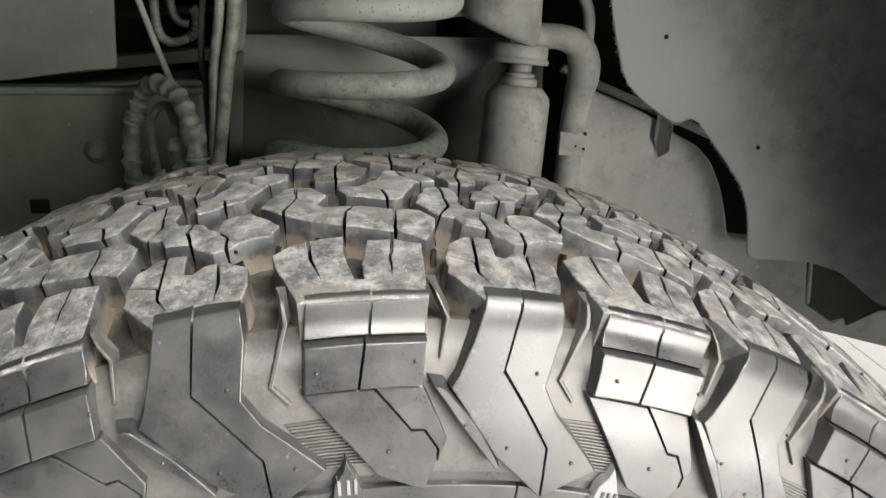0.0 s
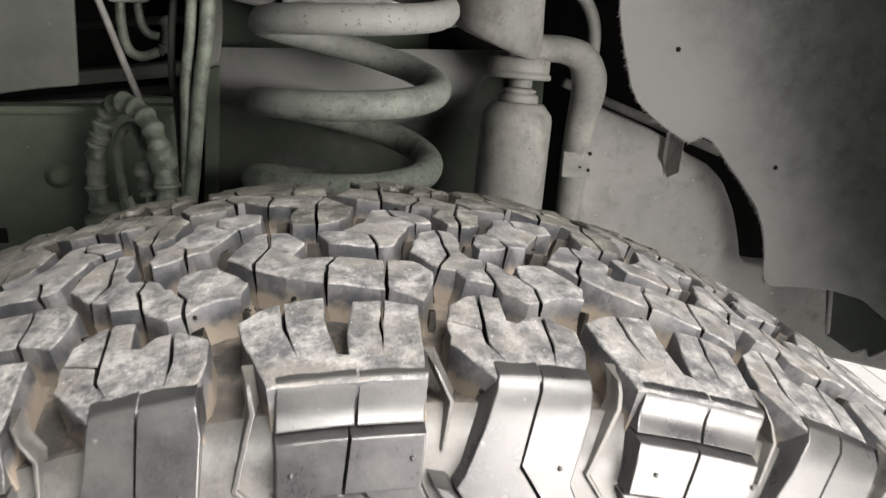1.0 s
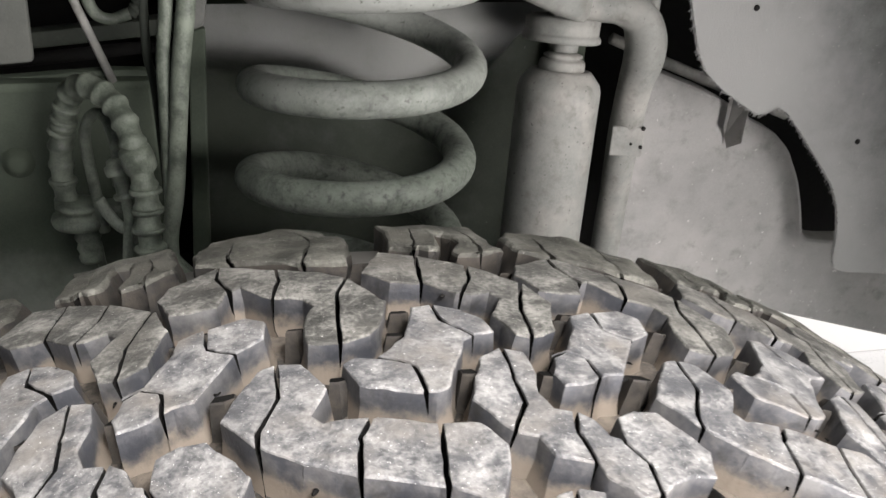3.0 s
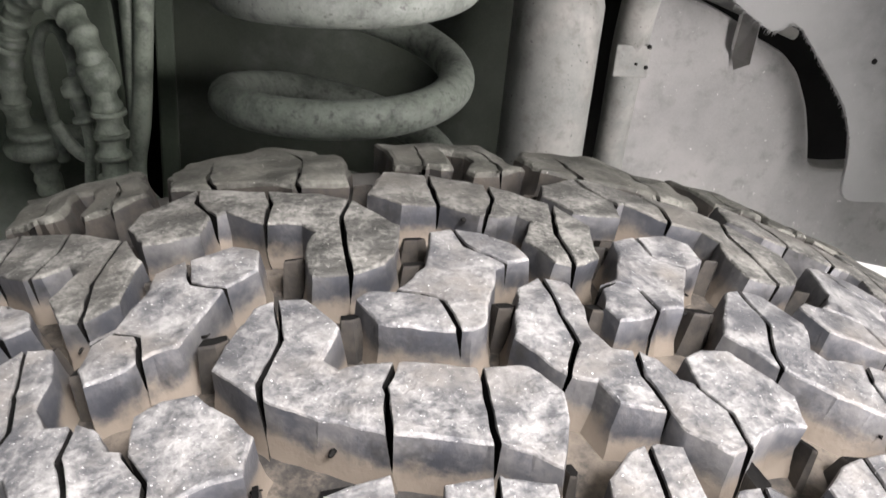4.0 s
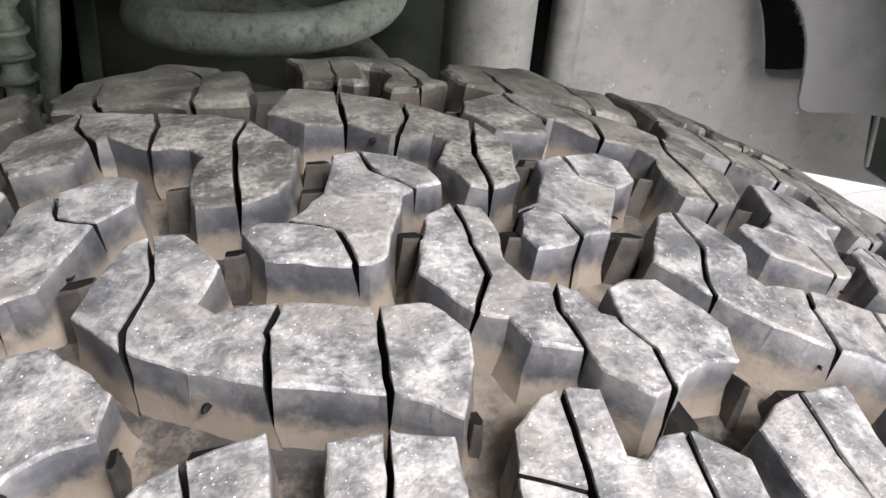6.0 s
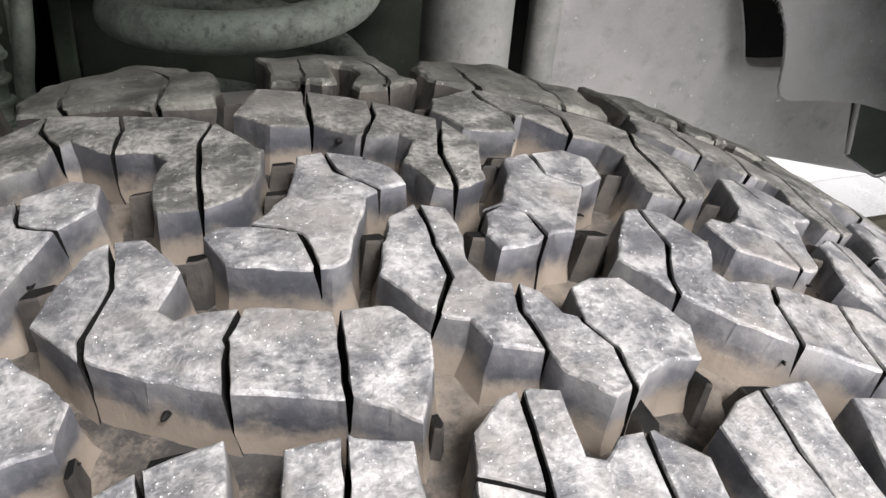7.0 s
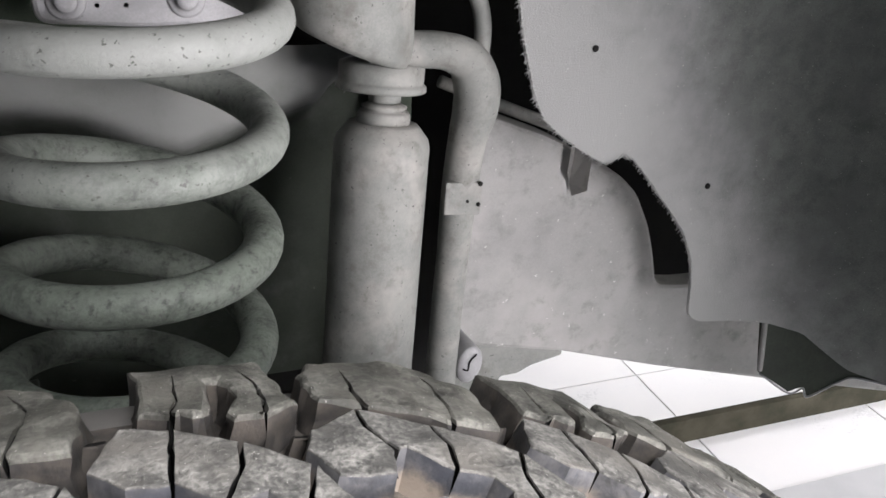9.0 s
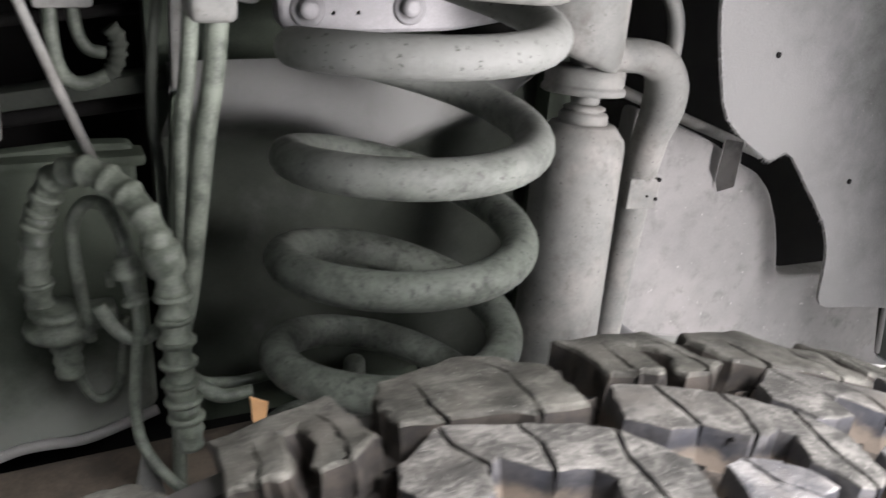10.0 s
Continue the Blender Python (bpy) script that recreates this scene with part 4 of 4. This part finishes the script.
under(part("saddle", sweep(curve_points([(-0.137, 0.29, 0.796), (-0.132, 0.288, 0.786), (-0.1244, 0.284, 0.7785), (-0.116, 0.28, 0.7795), (-0.106, 0.278, 0.788)], 7), 0.0036, 12), M_HOSE, None), valve)
under(part("drip_loop", sweep(curve_points([(-0.150, 0.333, 0.745), (-0.148, 0.332, 0.725), (-0.140, 0.33, 0.713), (-0.129, 0.33, 0.72), (-0.124, 0.33, 0.745), (-0.122, 0.33, 0.765)], 8), 0.003, 10), M_HOSE, None), valve)

for ob in valve.children:
    ob.location = (0.0015, 0.0185, 0.004)
for ob in plug.children:
    ob.location = (-0.0005, 0.031, -0.0165)
post = thing("upright_pipes", "pair of dusty upright pipes below a cast block", "pipes", (-0.09, 0.3, 0.6))
under(part("thick_pipe", sweep(curve_points([(-0.0685, 0.312, 0.96), (-0.0722, 0.312, 0.92), (-0.0782, 0.312, 0.885), (-0.0835, 0.312, 0.845), (-0.0895, 0.313, 0.80), (-0.0955, 0.313, 0.768), (-0.0930, 0.308, 0.750), (-0.078, 0.300, 0.739), (-0.060, 0.298, 0.740)], 6), [0.0056] * 25 + [0.0056 - 0.00009 * k for k in range(24)], 16), M_HOSE, None), post)
under(part("lower_pipe", sweep(curve_points([(-0.101, 0.33, 0.752), (-0.085, 0.33, 0.7318), (-0.0704, 0.33, 0.7268), (-0.0553, 0.33, 0.7258), (-0.0347, 0.33, 0.7286)], 6), 0.0034, 12), M_HOSE, None), post)
under(part("thin_pipe", sweep(curve_points([(-0.0795, 0.316, 0.965), (-0.0840, 0.316, 0.92), (-0.0890, 0.316, 0.885), (-0.0910, 0.316, 0.845), (-0.0935, 0.316, 0.79), (-0.099, 0.316, 0.70), (-0.104, 0.316, 0.58)], 6), 0.0042, 14), M_HOSE, None), post)
under(part("rear_pipe", sweep(curve_points([(-0.088, 0.335, 0.98), (-0.097, 0.335, 0.93), (-0.100, 0.335, 0.885), (-0.097, 0.335, 0.85), (-0.097, 0.335, 0.70)], 6), 0.0028, 12), M_DARK, None), post)
under(part("cast_block", box((-0.0855, 0.292, 0.945), (-0.0635, 0.322, 1.06), 0.005, segments=3), M_STEEL, None), post)
# one strip in two tones, darker in its lower half
under(part("backing_strip", plate(rounded([(-0.074, 1.08), (-0.0615, 1.08), (-0.0645, 0.91), (-0.068, 0.884), (-0.080, 0.880)], 0.006), 0.405, 0.006, 0.002), M_STEEL, None), post)
under(part("lower_strip", plate(rounded([(-0.080, 0.879), (-0.068, 0.883), (-0.073, 0.80), (-0.080, 0.66), (-0.094, 0.66)], 0.004), 0.408, 0.006, 0.002), M_GREEN, None), post)

rod = thing("sloping_rod", "thin sloping dark steel rod", "rod", (-0.13, 0.35, 0.86))
under(part("rod_bar", sweep([(-0.1735, 0.375, 0.998), (-0.1570, 0.375, 0.945), (-0.1425, 0.375, 0.899), (-0.1280, 0.375, 0.855)], 0.0028, 10), M_STEEL, None), rod)
hook = thing("hooked_pipes", "two pale hooked pipes below a grey union block", "pipes", (-0.14, 0.42, 0.9))
under(part("union_block", box((-0.159, 0.408, 0.938), (-0.129, 0.432, 1.08), 0.003), M_STEEL, None), hook)
under(part("hook_pipe", sweep(curve_points([(-0.1505, 0.415, 0.95), (-0.151, 0.415, 0.92), (-0.1475, 0.416, 0.902), (-0.138, 0.418, 0.8955), (-0.125, 0.42, 0.899)], 8), 0.0040, 12), M_HOSE, None), hook)
under(part("hook_pipe", sweep(curve_points([(-0.1395, 0.425, 0.95), (-0.138, 0.425, 0.925), (-0.133, 0.426, 0.913), (-0.124, 0.427, 0.91)], 8), 0.0036, 12), M_HOSE, None), hook)
under(part("crimped_end", corrugated([(-0.125, 0.422, 0.898), (-0.119, 0.423, 0.905), (-0.117, 0.424, 0.918), (-0.121, 0.424, 0.925)], 0.0042, 0.0015, 0.005, 5), M_DARK, None), hook)
for ob in hook.children:
    ob.location = (0.0095, -0.022, -0.004)
p = thing("cross_rail", "dusty grey rail crossing behind the inner panel", "rail", (-0.3, 0.46, 0.84))
bm = box((-0.6, 0.455, -0.0062), (-0.06, 0.475, 0.0062), 0.003)
for v in bm.verts:
    v.co.z += 0.8635 + 0.10 * (v.co.x + 0.188)
under(part("rail_bar", bm, M_DARK, None), p)
for z0, z1, r in ((0.838, 0.850, 0.005), (0.902, 0.912, 0.004)):
    p = thing("cross_pipe", "dark pipe crossing behind the inner panel", "pipe", (-0.3, 0.5, z0), group="cross pipes")
    under(part("pipe", sweep([(-0.6, 0.5, z0 - 0.035), (-0.2, 0.5, z0), (-0.08, 0.5, z1)], r, 12), M_BLACK, None), p)

tab = thing("bent_tab", "small bent dusty metal tab", "tab", (0.335, 0.39, 0.8))
bm = bmesh.new()
crease = [bm.verts.new(p) for p in ((0.3335, 0.3962, 0.827), (0.3318, 0.3972, 0.7935))]
leaf = [bm.verts.new(p) for p in ((0.3341, 0.3950, 0.7835), (0.3400, 0.3840, 0.7915), (0.3430, 0.3862, 0.811), (0.3430, 0.3870, 0.827))]
bm.faces.new([crease[0], crease[1], *leaf])
bm.faces.new([crease[1], crease[0], bm.verts.new((0.3275, 0.3915, 0.827)), bm.verts.new((0.3270, 0.3925, 0.803))])
bmesh.ops.solidify(bm, geom=list(bm.faces), thickness=0.0014)
under(part("tab_leaf", bm, M_PANEL, None), tab)

tag = thing("orange_tag", "small faded orange tag beside the spring foot", "tag", (-0.066, 0.25, 0.75))
under(part("tag_leaf", plate([(-0.0678, 0.7555), (-0.0579, 0.7500), (-0.0596, 0.7385), (-0.0655, 0.730)], 0.269, 0.002, 0.0004), M_LABEL, None), tag)
under(part("tag_leaf", box((-0.0235, 0.267, 0.729), (-0.0125, 0.271, 0.7385), 0.001), M_LABEL, None), tag)

beam = thing("trailing_arm", "rusty brown trailing arm below the inner panel", "suspension arm", (-0.4, 0.34, 0.55))
bm = box((-0.85, 0.30, 0.57), (0.10, 0.372, 0.645), 0.012, segments=3)
for v in bm.verts:
    v.co.z += 0.03 * max(0, (v.co.x + 0.2) / 0.3)
under(part("arm_body", bm, M_RUST, None), beam)
under(part("arm_clip", plate(rounded([(-0.1280, 0.686), (-0.1215, 0.716), (-0.1165, 0.716), (-0.111, 0.684)], 0.002), 0.292, 0.003, 0.0008), M_STEEL, None, "pale bent metal clip"), beam)
axle = thing("axle_tube", "rusty dark axle tube behind the wheel", "axle", (0.0, 0.5, R))
under(part("tube", lathe([(0.045, 0.14), (0.05, 0.15), (0.05, 1.3), (0.045, 1.31)], (0, 0, R), (0, 1, 0), 32), M_RUST, None), axle)
under(part("brake_drum", lathe([(0.05, 0.10), (0.14, 0.10), (0.145, 0.105), (0.145, 0.15), (0.13, 0.165), (0.05, 0.17)], (0, 0, R), (0, 1, 0), 48), M_RUST, None), axle)
under(part("shock_foot", lathe([(0.02, 0), (0.022, 0.003), (0.022, 0.05), (0.018, 0.053)], (0.155, 0.32, 0.49), (0, 1, 0), 24), M_RUST, None), axle)
under(part("spring_pad", box((-0.09, 0.21, 0.47), (0.13, 0.38, 0.585), 0.01), M_RUST, None), axle)

# ---------------------------------------------------------------- arch liner
EDGE = [(0.228, 1.12), (0.246, 0.944), (0.250, 0.924), (0.255, 0.906), (0.263, 0.881), (0.271, 0.8665), (0.287, 0.8525), (0.304, 0.8415), (0.322, 0.831), (0.3375, 0.8357), (0.345, 0.832), (0.360, 0.816), (0.381, 0.792),
        (0.398, 0.7705), (0.4085, 0.750), (0.416, 0.724), (0.419, 0.700), (0.422, 0.695), (0.4275, 0.6912), (0.4545, 0.693), (0.478, 0.6929), (0.5024, 0.6875), (0.5186, 0.674), (0.5342, 0.6615), (0.5579, 0.656)]


def liner_y(x, z):
    """How far in the liner stands: flat by the rail, then turning out round the tyre, with two pressed pads."""
    bend = max(0.0, x - 0.43 - 0.35 * (z - 0.76))
    pads = math.exp(-((x - 0.30) / 0.045) ** 2 - ((z - 0.895) / 0.055) ** 2) + 0.8 * math.exp(-((x - 0.412) / 0.03) ** 2 - ((z - 0.80) / 0.045) ** 2)
    crease = 0.003 / (1 + math.exp(-(x - 0.335 - 0.5 * (z - 0.86)) / 0.012))
    return 0.333 + 0.06 * (0.91 - z) - 1.15 * bend ** 1.5 - 0.006 * pads + crease * (1 if z > 0.78 else max(0, 1 - (0.78 - z) / 0.04)) + 0.003 * noise.noise((x * 9, z * 9, 3))


def arch_liner():
    edge = rounded(EDGE + [(0.60, 0.645), (0.68, 0.50), (1.05, 0.45), (1.05, 1.12)], 0.005, 3)
    bm = bmesh.new()
    bm.faces.new([bm.verts.new((x, 0, z)) for x, z in edge])
    for axis, a, b in ((0, 0.24, 1.05), (2, 0.47, 1.11)):
        for v in np.arange(a, b, 0.0135):
            no = (1, 0, 0) if axis == 0 else (0, 0, 1)
            bmesh.ops.bisect_plane(bm, geom=[*bm.verts, *bm.edges, *bm.faces], plane_co=(v * no[0], 0, v * no[2]), plane_no=no)
    for v in bm.verts:
        v.co.y = liner_y(v.co.x, v.co.z)
    bmesh.ops.solidify(bm, geom=list(bm.faces), thickness=0.003)
    return smooth_faces(bm, 50)


def fringe():
    """Loose felt fibres along the liner's torn edges."""
    bm = bmesh.new()
    rnd = random.Random(4)
    pts = EDGE[1:18]
    for a, b in zip(pts, pts[1:]):
        run = math.hypot(b[0] - a[0], b[1] - a[1])
        for _ in range(int(run * 1300)):
            t = rnd.random()
            x, z = a[0] + (b[0] - a[0]) * t, a[1] + (b[1] - a[1]) * t
            y = liner_y(x, z)
            d = Vector((-rnd.uniform(0.3, 1), -rnd.uniform(0, 0.6), -rnd.uniform(-0.5, 1))).normalized() * rnd.uniform(0.0012, 0.0046)
            sweep([(x + 0.001, y, z), Vector((x, y, z)) + d * 0.5 + Vector((0, 0, 0.0005)), Vector((x, y, z)) + d], [0.00032, 0.00026, 0.00012], 4, bm=bm)
    return bm


liner = thing("arch_liner", "dusty dark felted wheel-arch liner with ragged edges", "arch liner", (0.5, 0.3, 0.5))
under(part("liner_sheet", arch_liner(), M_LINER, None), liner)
under(tagged(part("felt_fringe", fringe(), M_LINER, None), kind="stuff"), liner)
# black plugs on the sheet replace the dark of real rivet holes
for x, z in ((0.2985, 0.911), (0.4085, 0.8075)):
    under(part("rivet_hole", lathe([(0.0020, -0.001), (0.0021, 0.0006), (0.0012, 0.0008)], (x, liner_y(x, z), z), (0, -1, 0), 14), M_BLACK, None, "small dark rivet hole"), liner)
def flap():
    """A torn flap that hangs on behind the liner's lower edge and follows its bend."""
    bm = plate([(0.478, 0.715), (0.481, 0.648), (0.501, 0.635), (0.510, 0.6405), (0.514, 0.634), (0.532, 0.649), (0.545, 0.655), (0.60, 0.648), (0.62, 0.70), (0.50, 0.72)], 0.0, 0.003, 0.0)
    for v in bm.verts:
        v.co.y += 0.330 - 1.15 * max(0.0, v.co.x - 0.43 - 0.35 * (v.co.z - 0.76)) ** 1.5 + 0.024
    return bm


under(part("lower_flap", flap(), M_DARK, None, "black torn lower flap"), liner)
under(part("flap_edge", sweep(curve_points([(0.482, 0.324, 0.6465), (0.501, 0.309, 0.634), (0.510, 0.304, 0.640), (0.514, 0.301, 0.633), (0.532, 0.292, 0.649), (0.545, 0.284, 0.655), (0.59, 0.25, 0.650)], 5), 0.0009, 8), M_TIN, None, "pale frayed flap edge"), liner)
under(part("side_seam", sweep([(0.4795, 0.331, 0.712), (0.482, 0.324, 0.649)], 0.0022, 8), M_PANEL, None), liner)

# pieces that belong to one part of their thing
for owner, host, names in ((mount, "clip_band", ("clip_hole",)), (chassis, "spring_perch", ("perch_bolt", "perch_pip")), (chassis, "end_bushing", ("bushing_score",)),
                           (left, "lower_panel", ("bolt_head", "drain_slot", "bottom_lip")), (liner, "liner_sheet", ("rivet_hole",)), (liner, "lower_flap", ("flap_edge",)),
                           (hose, "hose_loop", ("rib_ring", "sleeve", "collar")), (plug, "plug_body", ("plug_latch",))):
    base = next(ob for ob in owner.children if ob.name.split(".")[0] == host)
    for ob in [ob for ob in owner.children if ob.name.split(".")[0] in names]:
        ob.parent = base
        ob.matrix_parent_inverse = Matrix()

# ---------------------------------------------------------------- place round the wheel
def slab(name, lo, hi, mat, label="", category=""):
    return tagged(mesh_object(name, box(lo, hi), mat), label, category, kind="structure")


floor = slab("floor", (-5, -3.2, -0.05), (5, 5, -0.004), M_JOINT, "white tiled workshop floor", "floor")
slab("ceiling", (-5, -3.2, 3.6), (5, 5, 3.7), M_PLASTER)
slab("wall_north", (-5, 5, 0), (5, 5.1, 3.6), M_PLASTER)
slab("wall_east", (5, -3.2, 0), (5.1, 5, 3.6), M_PLASTER)
# unseen walls, made dark so that the left sidewall lugs reflect little light
slab("wall_west", (-5.1, -3.2, 0), (-5, 5, 3.6), M_DARK_WALL)
slab("wall_south", (-5, -3.4, 0), (0.9, -3.2, 3.6), M_DARK_WALL)
slab("wall_south", (3.3, -3.4, 0), (5, -3.2, 3.6), M_PLASTER)
slab("wall_south", (0.9, -3.4, 2.3), (3.3, -3.2, 3.6), M_PLASTER)
body = thing("vehicle_body", "dark painted vehicle body over the wheel arch", "vehicle body", (0, 0.3, 1.1))
# out of view: a roof that keeps overhead light off the suspension
under(part("arch_roof", box((-0.83, -0.10, 1.27), (1.05, 0.8, 1.30), 0.004), M_DARK, None), body)
# the wing is unseen too; its opening is drawn to shade the liner's right
arch = rounded([(-1.3, 0.35), (-0.64, 0.35), (-0.60, 0.80), (-0.48, 1.08), (-0.28, 1.20), (0.245, 1.195), (0.445, 1.096), (0.558, 0.86), (0.578, 0.35), (1.5, 0.35), (1.5, 1.6), (-1.3, 1.6)], 0.06, 5)
under(part("outer_wing", plate(arch, -0.13, 0.03, 0.006), M_PAINT, None), body)
# black sheets stand in for shade inside the arch and behind the rail
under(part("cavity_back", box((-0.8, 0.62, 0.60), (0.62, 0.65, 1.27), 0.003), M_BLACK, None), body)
under(part("cavity_end", box((-0.83, -0.10, 0.5), (-0.80, 0.65, 1.27), 0.003), M_DARK, None), body)
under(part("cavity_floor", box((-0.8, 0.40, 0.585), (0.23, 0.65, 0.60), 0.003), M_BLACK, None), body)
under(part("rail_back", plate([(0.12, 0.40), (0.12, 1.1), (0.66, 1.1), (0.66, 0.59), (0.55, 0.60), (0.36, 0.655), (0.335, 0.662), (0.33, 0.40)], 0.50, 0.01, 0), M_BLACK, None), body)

step = tagged(mesh_object("floor_channel", box((0.3, 0.958, -0.004), (4.0, 0.975, 0.051), 0.004), M_BEAM), "dark olive steel channel lying along the floor", "floor channel", kind="structure")
slab("floor_grey_strip", (0.3, 0.30, -0.004), (4.0, 0.795, 0.0015), M_GREY)

# the floor's tiles, one by one
TILE = 0.40
bm = box((0.0015, 0.0015, -0.004), (TILE - 0.0015, TILE - 0.0015, 0.0), 0.0008, segments=1)
for f in bm.faces:
    f.smooth = False
tile = mesh_object("tile", bm, M_TILE, floor)
tile.location = (0.595, 1.18, 0)
for i in range(-5, 8):
    for j in range(-8, 6):
        if (i, j) != (0, 0):
            ob = tile.copy()
            scene.collection.objects.link(ob)
            ob.location = (0.595 + i * TILE, 1.18 + j * TILE, 0)

# the tiles of the rest of the floor, out to the walls
bm = bmesh.new()
for i in range(-14, 12):
    for j in range(-11, 10):
        x, y = 0.595 + i * TILE, 1.18 + j * TILE
        if (-5 <= i < 8 and -8 <= j < 6) or x < -5 or y < -3.2 or x + TILE > 5 or y + TILE > 5:
            continue
        lo = [bm.verts.new((x + a * TILE + (0.0015 if a == 0 else -0.0015), y + b * TILE + (0.0015 if b == 0 else -0.0015), -0.004)) for a, b in ((0, 0), (1, 0), (1, 1), (0, 1))]
        hi = [bm.verts.new(v.co + Vector((0, 0, 0.004))) for v in lo]
        bm.faces.new(hi)
        for k in range(4):
            bm.faces.new((lo[k], lo[(k + 1) % 4], hi[(k + 1) % 4], hi[k]))
tagged(mesh_object("tile_field", bm, M_TILE, floor), kind="stuff")
